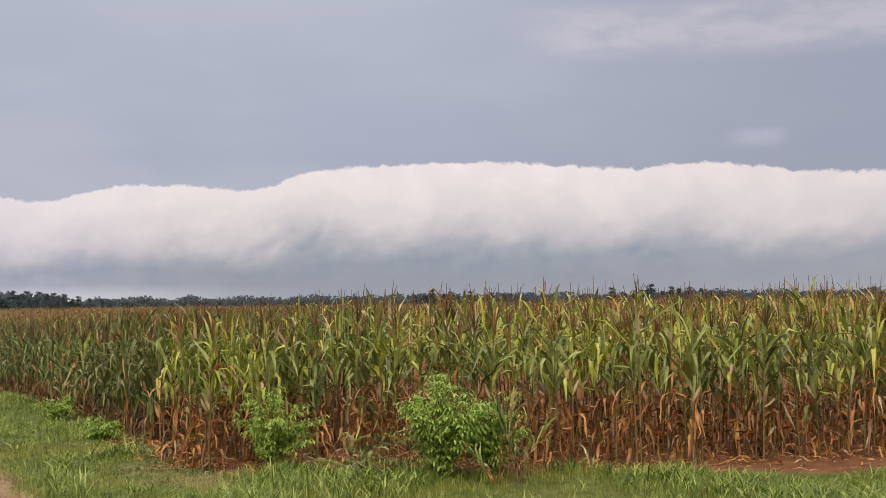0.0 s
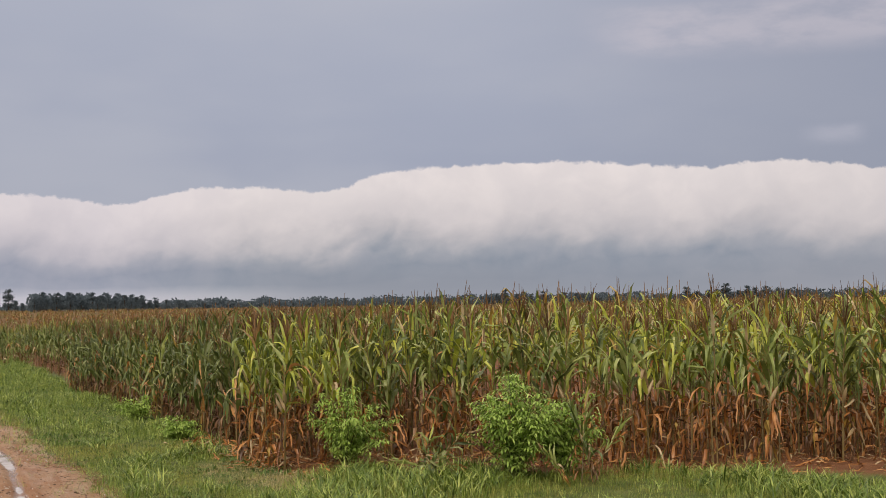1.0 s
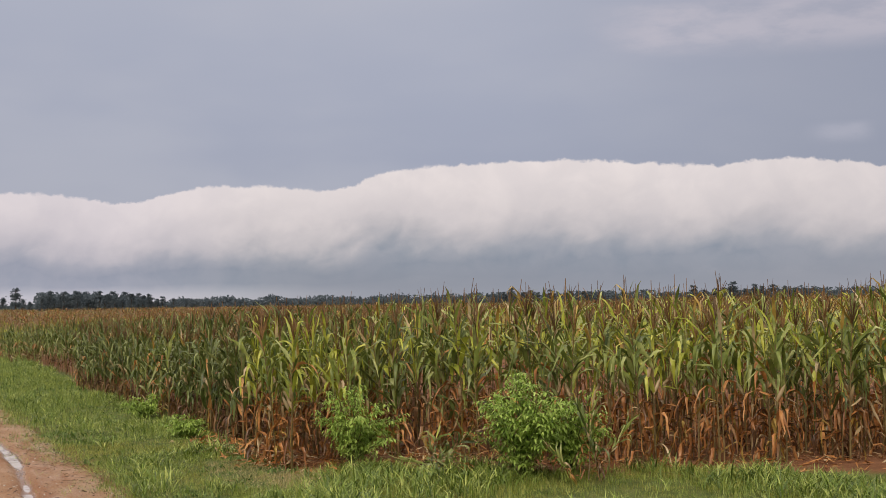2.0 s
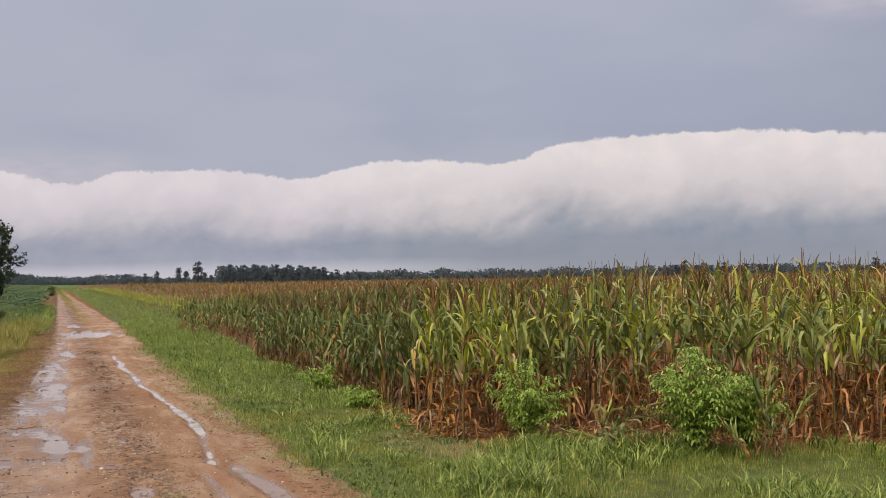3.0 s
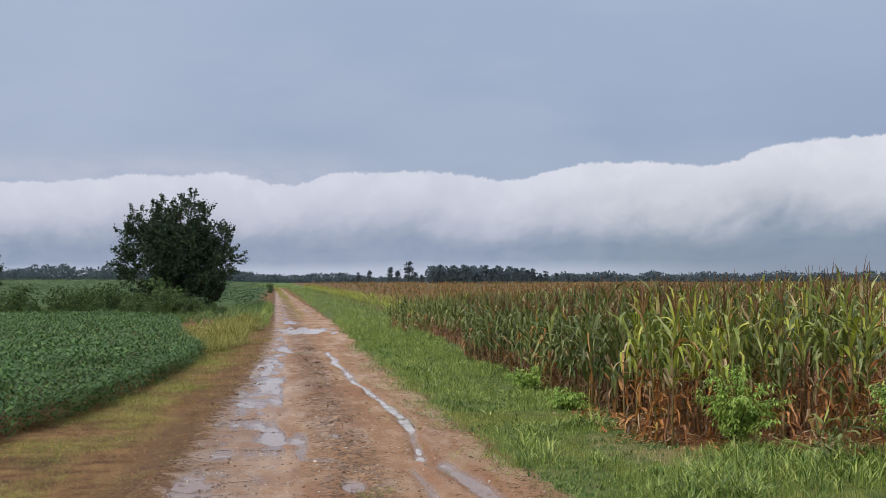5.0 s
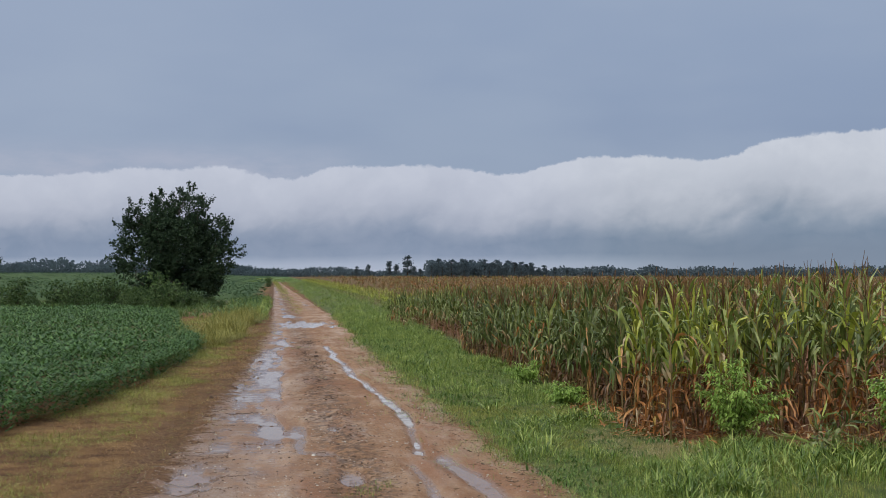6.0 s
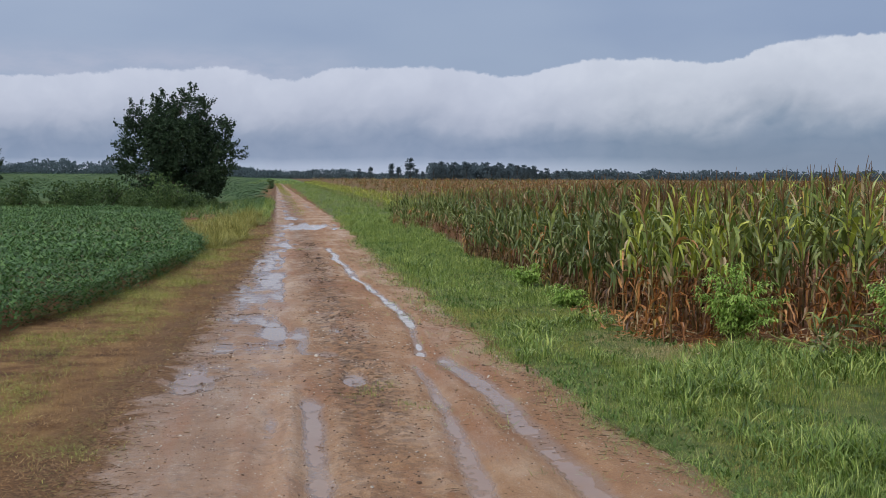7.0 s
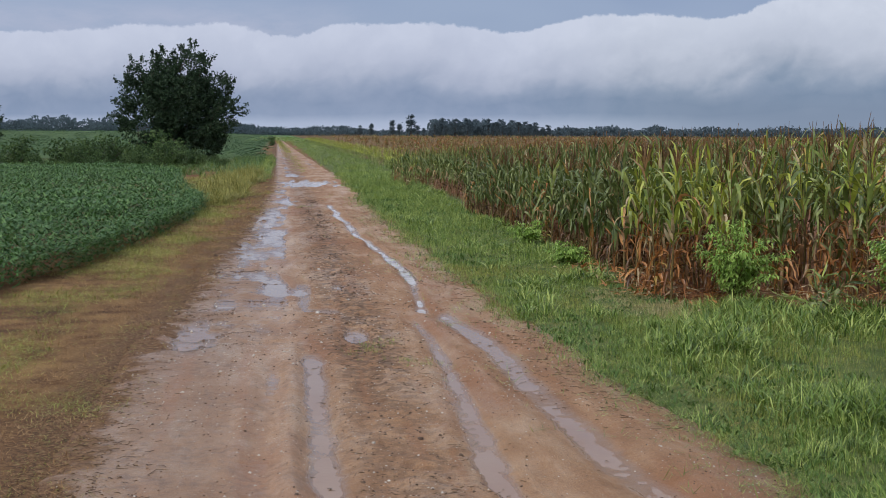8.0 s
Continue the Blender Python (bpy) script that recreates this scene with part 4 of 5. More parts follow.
def pale_spot(x, y):
    """How burnt the grass is: one straw-coloured patch where the verge meets the headland."""
    return np.exp(-((x - 4.25) / 0.55) ** 2 - ((y - 14.6) / 1.4) ** 2)


def build_grass():
    rng = np.random.default_rng(11)
    short = [tuft(rng, 15, rng.uniform(0.07, 0.15), rng.uniform(0.006, 0.0115), 0.125, rng.uniform(0.7, 1.5), 1) for _ in range(8)]
    tall_kinds = [tuft(rng, 15, rng.uniform(0.2, 0.36), rng.uniform(0.010, 0.017), 0.10, rng.uniform(1.2, 2.4)) for _ in range(8)]
    short[0] = (short[0][0], short[0][1], np.ones(len(short[0][1]), int))
    pale = short[:6] + [(v, q, np.ones(len(q), int)) for v, q, s in short[1:4]]
    burnt = pale[6:7] + [(v, q, np.full(len(q), 3)) for v, q, s in short[4:7]]
    h = Heap()
    # right verge, dense near and sparser far out
    n = 13000
    y = 6 + 56 * rng.random(n) ** 1.9
    y = np.r_[y, 58 + 360 * rng.random(1700) ** 1.5]
    l, r = track_edges(y)
    u = rng.random(len(y)) ** 0.8
    x = r - 0.12 - 0.16 * abs(value_noise(y, y * 0, 2.7, 37)) + u * (4.85 + 0.45 * smooth(17, 20, y) + 1.4 * smooth(48, 58, y) + 0.35 * value_noise(y, y * 0, 0.45, 35) + 0.25 * value_noise(y, y * 0, 1.3, 36) - r) + 0.16 * value_noise(y, y * 0, 1.4, 21)
    patch = value_noise(x, y, 0.7, 22) + 0.5 * value_noise(x, y, 2.2, 33)
    grow_big = np.clip(y / 15, 1, 5) ** 0.7
    ok = rng.random(len(y)) < 0.6 + 0.4 * smooth(0.0, 0.15, u) * smooth(-1.2, -0.2, patch)
    size = (0.8 + 0.45 * np.clip(patch, -0.6, 1)) * (0.55 + 0.45 * smooth(0.0, 0.1, u)) * grow_big
    straw_y = smooth(0.1, 0.6, value_noise(x, y, 0.55, 49) + 1.5 * pale_spot(x, y)) * 0.85
    sere = ok & (rng.random(len(y)) < straw_y) & (y < 19)
    ok &= ~sere
    spot = sere & (pale_spot(x, y) > 0.3)
    sow(h, rng, burnt, x[spot], y[spot], size[spot], size[spot] * 0.6)
    sere &= ~spot
    sow(h, rng, pale[6:], x[sere], y[sere], size[sere], size[sere] * 0.6)
    sow(h, rng, short, x[ok], y[ok], size[ok], size[ok] * 0.8)
    lush = ok & (pale_spot(x, y) < 0.35) & ((smooth(0.02, 0.3, u) * (0.42 * smooth(13, 9, y) + 0.10) + 0.55 * smooth(0.8, 0.97, u) * smooth(15, 18, y)) * (0.6 + 0.6 * np.clip(patch, -0.6, 1)) > rng.random(len(y)))
    size = (0.7 + 0.65 * np.clip(patch, -0.5, 1)) * grow_big ** 0.5
    sow(h, rng, tall_kinds, x[lush], y[lush], size[lush], (size * (0.55 + 0.45 * smooth(17, 9, y)))[lush])
    # low broad-leaved weeds in the thin places and along the margin
    rosette = [tuft(rng, 9, 0.05, 0.02, 0.09, 1.0) for _ in range(4)]
    rosette = [(v, q, np.full(len(q), 2)) for v, q, s in rosette]
    n = 1900
    y2 = 6 + 44 * rng.random(n) ** 1.8
    l2, r2 = track_edges(y2)
    x2 = r2 - 0.05 + (4.8 - r2) * rng.random(n) ** 1.6 + abs(rng.normal(0, 0.16, n))
    thin = value_noise(x2, y2, 0.7, 22) + 0.5 * value_noise(x2, y2, 2.2, 33) < rng.normal(0.0, 0.5, n)
    sow(h, rng, rosette, x2[thin], y2[thin], rng.uniform(0.7, 1.5, thin.sum()) * np.clip(y2[thin] / 15, 1, 3) ** 0.6)
    # straggling runners over the right margin of the track
    n = 2600
    y3 = 5.6 + 34 * rng.random(n) ** 1.7
    l3, r3 = track_edges(y3)
    x3 = r3 + 0.1 - rng.exponential(0.22, n) * (1 + 0.6 * value_noise(y3, y3 * 0, 1.3, 40))
    runner = [mat(rng, 8, 0.10, 0.008, 0.09) for _ in range(6)]
    z3 = np.maximum(track_height(x3, y3), 0.0)
    sow(h, rng, runner, x3, y3, rng.uniform(0.4, 1.1, n) * np.clip(y3 / 14, 1, 3) ** 0.6, None, z3)
    # rank grass in the overgrown strip beyond the beans
    n = 900
    y4 = rng.uniform(59, 84, n)
    x4 = rng.uniform(-26, -3.4, n)
    rank = (x4 > -0.27 * y4 - 2)
    herbs = [(v, q, np.full(len(q), 2)) for v, q, s in tall_kinds]
    sow(h, rng, herbs, x4[rank], y4[rank], rng.uniform(1.8, 3.0, rank.sum()), rng.uniform(0.8, 1.9, rank.sum()))
    # headland in front of the row ends
    n = 8200
    x = rng.uniform(3.4, 15, n)
    y = np.interp(x, [3, 5.5, 6.8, 8.5, 9.2, 9.8, 10.5, 15], [14.6, 14.5, 12.9, 12.7, 12.1, 11.0, 10.1, 8.6])
    y = y + 0.3 * value_noise(x, x * 0, 0.9, 23) + 0.3 * rng.normal(0, 1, n) * (rng.random(n) < 0.25) - 6 * rng.random(n) ** 1.4
    patch = value_noise(x, y, 0.8, 24) + 0.5 * value_noise(x, y, 2.4, 34)
    ok = (y > 5.5) & (y > 0.75 * x - 0.5) & (rng.random(n) < 0.92 + 0.15 * patch)
    size = np.maximum(0.85 + 0.42 * patch + 0.2 * rng.random(n), 0.3)
    seared = ok & (rng.random(n) < 1.2 * pale_spot(x, y))
    ok &= ~seared
    sow(h, rng, burnt, x[seared], y[seared], size[seared], size[seared] * 0.6)
    sow(h, rng, pale, x[ok], y[ok], size[ok])
    lush = ok & (rng.random(n) < 0.10 + 0.2 * patch + 0.3 * smooth(10.5, 8, y))
    sow(h, rng, tall_kinds, x[lush], y[lush], size[lush], size[lush] * 0.75)
    # the grassy middle of the track far out, and one muddy tuft between the ruts
    y = 64 + 240 * rng.random(420) ** 1.3
    l, r = track_edges(y)
    x = (l + r) / 2 + rng.normal(0, 0.075, len(y)) * (r - l)
    sow(h, rng, pale[6:], x, y, 0.9 * np.clip(y / 40, 1, 4), 0.5 * np.clip(y / 40, 1, 4))
    for cx, cy in ((0.95, 11.8), (0.75, 11.6), (1.15, 10.9), (0.6, 34.5)):
        x, y = cx + rng.normal(0, 0.13, 14), cy + rng.normal(0, 0.16, 14)
        sow(h, rng, short, x, y, rng.uniform(0.3, 0.6, 14), None, track_height(x, y))
    # low weeds left of the track, far out
    y = 290 + 180 * rng.random(300)
    x = rng.uniform(-6, 6, 300)
    sow(h, rng, tall_kinds, x, y, rng.uniform(4, 7, 300), rng.uniform(1.0, 2.0, 300))
    y = 52 + 50 * rng.random(700) ** 1.3
    l, r = track_edges(y)
    x = l - 0.05 - abs(rng.normal(0, 1.1, len(y))) - rng.uniform(0, 0.5, len(y))
    sow(h, rng, tall_kinds, x, y, rng.uniform(1.0, 2.0, len(y)), rng.uniform(0.8, 1.9, len(y)) * smooth(48, 60, y))
    stuff("grass_verge", h.mesh("grass_verge", [GRASS, TURF, HERB, STRAW_BLADE]), "rough green grass beside and between the wheel tracks", "grass")

    dead = [mat(rng, 10, 0.06, 0.0075, 0.15) for _ in range(8)]
    h = Heap()
    n = 24000
    y = 5.2 + 52 * rng.random(n) ** 1.9
    l, r = track_edges(y)
    side = np.array([bean_side(v) for v in y]) - 0.2
    u = rng.random(n)
    x = side + u * (l + 0.1 + 0.25 * value_noise(y, y * 0, 1.2, 47) + 0.2 * value_noise(y, y * 0, 3.5, 48) - side)
    patch = value_noise(x, y, 0.75, 25) + 0.45 * value_noise(x, y, 2.0, 26) - 0.9 * smooth(0.5, 0.85, u) + 0.15 * smooth(18, 28, y) - 0.6 * smooth(0.2, 0.05, u)
    patch += 1.1 * np.exp(-((x + 2.3) / 0.45) ** 2 - ((y - 12.3) / 1.7) ** 2) + 0.7 * np.exp(-((x + 1.9) / 0.4) ** 2 - ((y - 19.0) / 2.5) ** 2)
    patch -= 0.8 * np.exp(-((x + 1.45) / 0.4) ** 2 - ((y - 14.5) / 2.2) ** 2)
    turf = patch > rng.normal(0.02, 0.26, n)
    ok = rng.random(n) < np.where(turf, 1.0, 0.75 - 0.35 * smooth(0.75, 1.0, u))
    size = np.where(turf, 1.0 + 0.5 * np.clip(patch - 0.5, 0, 1), 0.85) * rng.uniform(0.7, 1.25, n) * np.clip(y / 14, 1, 3.5) ** 0.65
    for sel, slot in ((ok & turf, 1), (ok & ~turf, 0)):
        kinds = [(v, q, np.full(len(q), slot)) for v, q, s in dead]
        sow(h, rng, kinds, x[sel], y[sel], size[sel], size[sel] * (0.9 if slot else 0.7))
    # thatch creeping over both margins of the track
    n = 3400
    y = 5.2 + 40 * rng.random(n) ** 1.7
    l, r = track_edges(y)
    left_side = rng.random(n) < 0.6
    x = np.where(left_side, l - 0.3 + abs(rng.normal(0, 0.3, n)), r + 0.25 - abs(rng.normal(0, 0.22, n)))
    z = np.maximum(track_height(x, y), 0.0)
    size = rng.uniform(0.35, 0.95, n) * np.clip(y / 14, 1, 3) ** 0.6
    for slot in (0, 1):
        sel = (rng.random(n) < 0.35) == bool(slot)
        sow(h, rng, [(v, q, np.full(len(q), slot)) for v, q, s in dead], x[sel], y[sel], size[sel], size[sel] * 0.5, z[sel])
    stuff("dry_grass_verge", h.mesh("dry_grass_verge", [DRY_GRASS, TURF]), "short yellowing turf with matted brown dead grass", "grass")

    gold = [tuft(rng, 22, 0.95, 0.014, 0.16, 1.7, 3) for _ in range(5)]
    h = Heap()
    n = 1000
    y = rng.uniform(31, 60, n)
    right = np.interp(y, [31, 38, 50, 60], [-1.6, -1.2, -0.85, -0.9])
    x = right - abs(rng.normal(0, 0.65, n)) - 0.1 + 0.3 * value_noise(y, y * 0, 0.6, 44)
    keep = value_noise(x, y, 0.5, 45) + 0.4 * value_noise(x, y, 1.5, 46) > rng.normal(-0.3, 0.25, n)
    x, y = x[keep], y[keep]
    n = len(x)
    sow(h, rng, gold, x, y, rng.uniform(0.7, 1.2, n) * (0.25 + 0.75 * smooth(31, 38, y)), rng.uniform(0.35, 1.0, n) * (0.2 + 0.8 * smooth(31, 39, y)) * (0.75 + 0.45 * value_noise(x, y, 0.9, 50)))
    stuff("golden_weeds", h.mesh("golden_weeds", [GOLD_WEED]), "tall yellow-green weeds and grass beside the track", "weeds")


build_grass()


# ---- two leafy weeds at the corner of the corn ----
def build_weed(at, wide, tall, stems, seed, label, leaf=None):
    rng = np.random.default_rng(seed)
    root = thing("weed_bush", label, "weed", "", (*at, 0.0))
    for k in range(stems):
        a = rng.uniform(0, 6.28)
        reach = wide * math.sqrt(rng.random())
        top = tall * (1 - 0.3 * (reach / wide) ** 2) * rng.uniform(0.45, 1.05)
        pts = [np.array([reach * s ** 1.3 * math.cos(a) + rng.normal(0, 0.008), reach * s ** 1.3 * math.sin(a) + rng.normal(0, 0.008), top * s ** 0.9]) for s in np.linspace(0, 1, 7)]
        v, q = tube(pts, np.linspace(0.008, 0.003, 7), 5)
        stem = part("stem", quads_mesh("stem", v, q, [WEED_STEM]), root)
        h = Heap()
        for j in range(28):
            s = rng.uniform(0.02, 1.0) ** 0.45
            i = s * 6
            lo = min(int(i), 5)
            b = pts[lo] + (pts[lo + 1] - pts[lo]) * (i - lo)
            t, rise = rng.uniform(0, 6.28), rng.uniform(-0.2, 0.5)
            ln = rng.uniform(0.10, 0.2)
            axis = np.array([math.cos(t) * math.cos(rise), math.sin(t) * math.cos(rise), math.sin(rise)])
            for leaflet in range(5):  # leaflets in pairs along the leaf stalk
                f = 0.35 + 0.65 * (leaflet // 2) / 2
                turn = t + (0 if leaflet == 4 else (1.0 if leaflet % 2 else -1.0))
                v, q = blade(rng, b + axis * ln * f - (0, 0, 0.03 * f * f), turn, rng.uniform(0.045, 0.08), rng.uniform(0.02, 0.032), rng.uniform(-1.0, 0.15) + rise * 0.3, rng.uniform(0.1, 0.6), 2, cols=2, fold=0.2)
                h.put(v, q)
        part("foliage", h.mesh("foliage", [leaf or WEED]), stem)
    return root


build_weed((5.4, 14.75), 0.62, 0.98, 26, 51, "small bright green leafy weed at the corner of the corn")
build_weed((6.66, 12.75), 0.62, 1.28, 42, 52, "broad bright green leafy weed in front of the row ends")
build_weed((7.32, 12.75), 0.42, 1.0, 26, 53, "leafy green weed leaning on withered corn")
build_weed((4.5, 22.9), 0.3, 0.5, 12, 54, "green weed at the foot of the corn", WEED)
build_weed((4.4, 19.3), 0.36, 0.34, 12, 55, "low green weed on bare soil by the corn", WEED)


# ---- the tree and the hedge ----
def grow(rng, start, way, length, radius, depth, limbs, tips):
    """A limb with side limbs. Gathers tubes and the ends where leaves sit."""
    pts = [np.array(start, float)]
    d = np.array(way, float) / np.linalg.norm(way)
    for k in range(5):
        d = d + rng.normal(0, 0.10, 3) + (0, 0, 0.05)
        d /= np.linalg.norm(d)
        pts.append(pts[-1] + d * length / 5)
        if depth < 2 and k >= 1:
            for _ in range(2 if depth else 1):
                side = d + rng.normal(0, 0.75, 3)
                side[2] = side[2] * 0.6 + 0.12
                grow(rng, pts[-1], side, length * rng.uniform(0.45, 0.62), radius * 0.5, depth + 1, limbs, tips)
        if depth >= 1:
            tips.append((pts[-1], depth))
    limbs.append((pts, np.linspace(radius, radius * 0.45, 6), depth))


def leaf_cloud(rng, centres, per, reach, size):
    """Many small leaves, each a bent four-sided blade, in clumps round the centres."""
    c = np.repeat(np.asarray(centres), per, 0)
    n = len(c)
    p = c + rng.normal(0, 1, (n, 3)) * reach
    a, b = rng.normal(0, 1, (n, 3)), rng.normal(0, 1, (n, 3))
    a /= np.linalg.norm(a, axis=1, keepdims=True)
    b = np.cross(a, b)
    b /= np.linalg.norm(b, axis=1, keepdims=True)
    s = size * rng.uniform(0.6, 1.3, (n, 1))
    sag = np.cross(a, b) * s * 0.25
    v = np.stack([p - a * s * 0.5, p + b * s * 0.28 + sag, p + a * s * 0.5, p - b * s * 0.28 + sag], 1).reshape(-1, 3)
    return v, np.arange(4 * n).reshape(-1, 4)


def build_tree(at, grown, seed, label):
    rng = np.random.default_rng(seed)
    root = thing("oak_tree", label, "tree", "", at)
    root.scale = (grown, grown, grown)
    limbs, tips = [], []
    v, q = tube([(0, 0, -0.1), (0.05, 0, 0.7), (0, 0.05, 1.6), (0.1, 0, 2.6)], [0.26, 0.2, 0.17, 0.13], 8)
    part("trunk", quads_mesh("trunk", v, q, [BARK]), root)
    starts = [((0, 0, 0.9), (-0.9, 0.2, 0.75), 3.3), ((0, 0, 0.9), (0.9, -0.2, 0.7), 3.1), ((0.0, 0, 1.3), (-0.55, -0.5, 0.95), 3.7), ((0, 0, 1.4), (0.6, 0.5, 1.0), 3.6),
              ((0.05, 0, 2.0), (-0.28, 0.1, 1.2), 3.9), ((0.05, 0, 2.2), (0.25, -0.1, 1.25), 3.8), ((0, 0, 1.0), (0.1, -0.9, 0.8), 2.8), ((0, 0, 1.1), (-0.1, 0.9, 0.8), 2.8),
              ((0, 0, 0.7), (-0.95, -0.3, 0.28), 2.9), ((0, 0, 0.7), (0.95, 0.2, 0.22), 2.9), ((0, 0, 0.6), (0.5, -0.7, 0.25), 2.3)]
    for s, w, ln in starts:
        first = len(limbs)
        grow(rng, s, w, 0.84 * ln, 0.085, 0, limbs, tips)
        h = Heap()
        for pts, rad, depth in limbs[first:]:
            v, q = tube(pts, rad, 5 if depth < 2 else 3)
            h.put(v, q)
        part("limb", h.mesh("limb", [BARK]), root)
    # leaf clumps: the limbs' ends, and the shells of the lobes that make up the crown
    lobes = [(-0.95, 0.3, 7.0, 1.1), (1.2, -0.2, 7.2, 1.25), (-2.55, -0.4, 6.5, 0.8), (2.85, 0.4, 5.5, 1.3), (-2.5, 0.5, 4.7, 1.5), (0.0, -0.9, 4.7, 2.3), (0.3, 1.2, 5.2, 2.2),
             (3.15, -0.5, 3.5, 1.3), (-3.3, 0.2, 3.3, 0.95), (1.8, -0.6, 2.1, 1.7), (0.0, 0.6, 2.2, 1.9), (-1.9, -0.6, 2.6, 1.45), (2.2, 0.8, 4.2, 1.5), (-1.6, 0.9, 5.5, 1.2)]
    inside = [np.array([p for p, d in tips])]
    lobes = [(lx, ly, 0.92 * lz, lr) for lx, ly, lz, lr in lobes] + [(1.9, -0.6, 1.1, 1.25), (0.5, 0.2, 1.0, 1.2)]
    for lx, ly, lz, lr in lobes:
        n = int(105 * lr * lr)
        d = rng.normal(0, 1, (n, 3))
        d /= np.linalg.norm(d, axis=1, keepdims=True)
        inside.append(np.array([lx, ly, lz]) + d * lr * rng.uniform(0.6, 1.0, (n, 1)) * (1.0, 1.0, 0.95))
    c = np.concatenate(inside)
    near = np.min([np.linalg.norm(c - (lx, ly, lz), axis=1) / lr for lx, ly, lz, lr in lobes], 0)
    holes = value_noise(c[:, 0] + 7, c[:, 2], 1.3, 73) < -0.60
    c = c[(c[:, 2] > 0.2) & (near < 1.02) & ~holes]
    v, q = leaf_cloud(rng, c, int(np.clip(grown * grown * 48000 / len(c), 4, 60)), (0.15, 0.15, 0.12), 0.2)
    # leafy shoots that stand out of the outline
    shoots = []
    for k in range(110):
        lx, ly, lz, lr = lobes[int(rng.integers(len(lobes)))]
        d = rng.normal(0, 1, 3) + (0, 0, 0.7)
        d /= np.linalg.norm(d)
        at_edge = np.array([lx, ly, lz]) + d * lr
        way = d * (1, 1, 0.5) + (0, 0, 0.55)
        ln = rng.uniform(0.2, 0.6)
        shoots += [at_edge + way * ln * f for f in (0.1, 0.35, 0.6, 0.8, 1.0)]
    spray = [np.array((-3.6, 0.2, 3.1)) + np.array((-0.95, 0, 0.12)) * f for f in np.linspace(0, 1, 8)]
    v2, q2 = leaf_cloud(rng, np.array(shoots + spray), 9, (0.075, 0.075, 0.085), 0.18)
    v, q = np.concatenate([v, v2]), np.concatenate([q, q2 + len(v)])
    part("crown", quads_mesh("crown", v, q, [OAK_LEAF], shade_smooth=False), root)


def shrub(rng, wide, tall):
    h = Heap()
    c = []
    for k in range(14):
        a, r = rng.uniform(0, 6.28), wide * math.sqrt(rng.random()) * 0.8
        top = tall * (1 - 0.5 * (r / wide) ** 2) * rng.uniform(0.65, 1.1)
        pts = [np.array([r * s * math.cos(a), r * s * math.sin(a), top * s]) for s in np.linspace(0, 1, 5)]
        v, q = tube(pts, np.linspace(0.02, 0.006, 5), 4)
        h.put(v, q, 1)
        c += [p + rng.normal(0, 0.12, 3) for p in pts[1:]] * 2
    c = np.array(c)
    c[:, 2] = np.maximum(c[:, 2], 0.12)
    v, q = leaf_cloud(rng, c, 7, (0.22, 0.22, 0.17), 0.22)
    v[:, 2] = np.maximum(v[:, 2], 0.0)
    h.put(v, q, 0)
    return h


def build_hedge():
    rng = np.random.default_rng(19)
    for k in range(5):
        h = shrub(rng, 1.5, rng.uniform(1.3, 1.9))
        root = thing("shrub", "leafy green shrub in the overgrown field edge", "shrub", "shrubs in the overgrown strip")
        v, q, s = h.arrays()
        part("foliage", quads_mesh("foliage", v, q[s == 0], [SHRUB_LEAF], shade_smooth=False), root)
        part("branch", quads_mesh("branch", v, q[s == 1], [BARK]), root)
        protos.append(root)
    spots = []
    for x in np.arange(-29, -3.2, 0.66):
        tall = np.interp(x, [-34, -16, -12, -10.5, -9.3, -7, -5, -3], [0.78, 0.8, 0.82, 1.1, 1.45, 1.4, 1.0, 0.6])
        spots.append((x + rng.normal(0, 0.3), 77 + rng.normal(0, 1.2), tall * rng.uniform(0.75, 1.2)))
        spots.append((x + rng.normal(0, 0.3), 73.5 + rng.normal(0, 0.8), tall * rng.uniform(0.45, 0.7)))
        if rng.random() < 0.85:
            spots.append((x + rng.normal(0, 0.4), 70.0 + rng.normal(0, 1.5), tall * rng.uniform(0.4, 0.75)))
    spots += [(-7.9, 82.5, 1.0), (-6.6, 83.0, 0.8), (-5.2, 83.0, 0.75), (-14.6, 76.0, 1.05), (-3.9, 82.0, 0.6), (-0.9, 236.0, 1.0), (-1.0, 190.0, 0.6), (-1.2, 150.0, 0.4), (-1.4, 262.0, 0.8)]
    for k, (x, y, s) in enumerate(spots):
        m = Matrix.LocRotScale((x, y, float(land(x, y))), Euler((0, 0, rng.uniform(0, 6.28))), (s, s, s))
        if k < 5:
            protos[k].matrix_basis = m
        else:
            copy_thing(protos[k % 5], m)


protos = []
build_tree((-6.65, 86.0, 0.0), 0.95, 17, "broad dark green tree standing alone at the field edge")
build_tree((-20.2, 84.0, 0.0), 0.68, 18, "smaller dark green tree in the overgrown field edge")
build_hedge()


# ---- far trees ----
def pine_parts(rng, tall):
    """A tall far pine: bare trunk below, ragged clumps of needles above."""
    v, q = tube([(0, 0, -0.5), (0.15, 0, tall * 0.5), (0.1, 0.1, tall * 0.97)], [0.28, 0.2, 0.07], 5)
    c = []
    for k in range(46):
        z = tall * rng.uniform(0.22, 1.0)
        r = tall * 0.24 * (1.15 - (z / tall - 0.4) * 1.2) * rng.uniform(0.3, 1.0)
        a = rng.uniform(0, 6.28)
        c.append((r * 0.8 * math.cos(a), r * 0.8 * math.sin(a), z))
    return (v, q), leaf_cloud(rng, c, 14, (tall * 0.05, tall * 0.05, tall * 0.03), tall * 0.08)


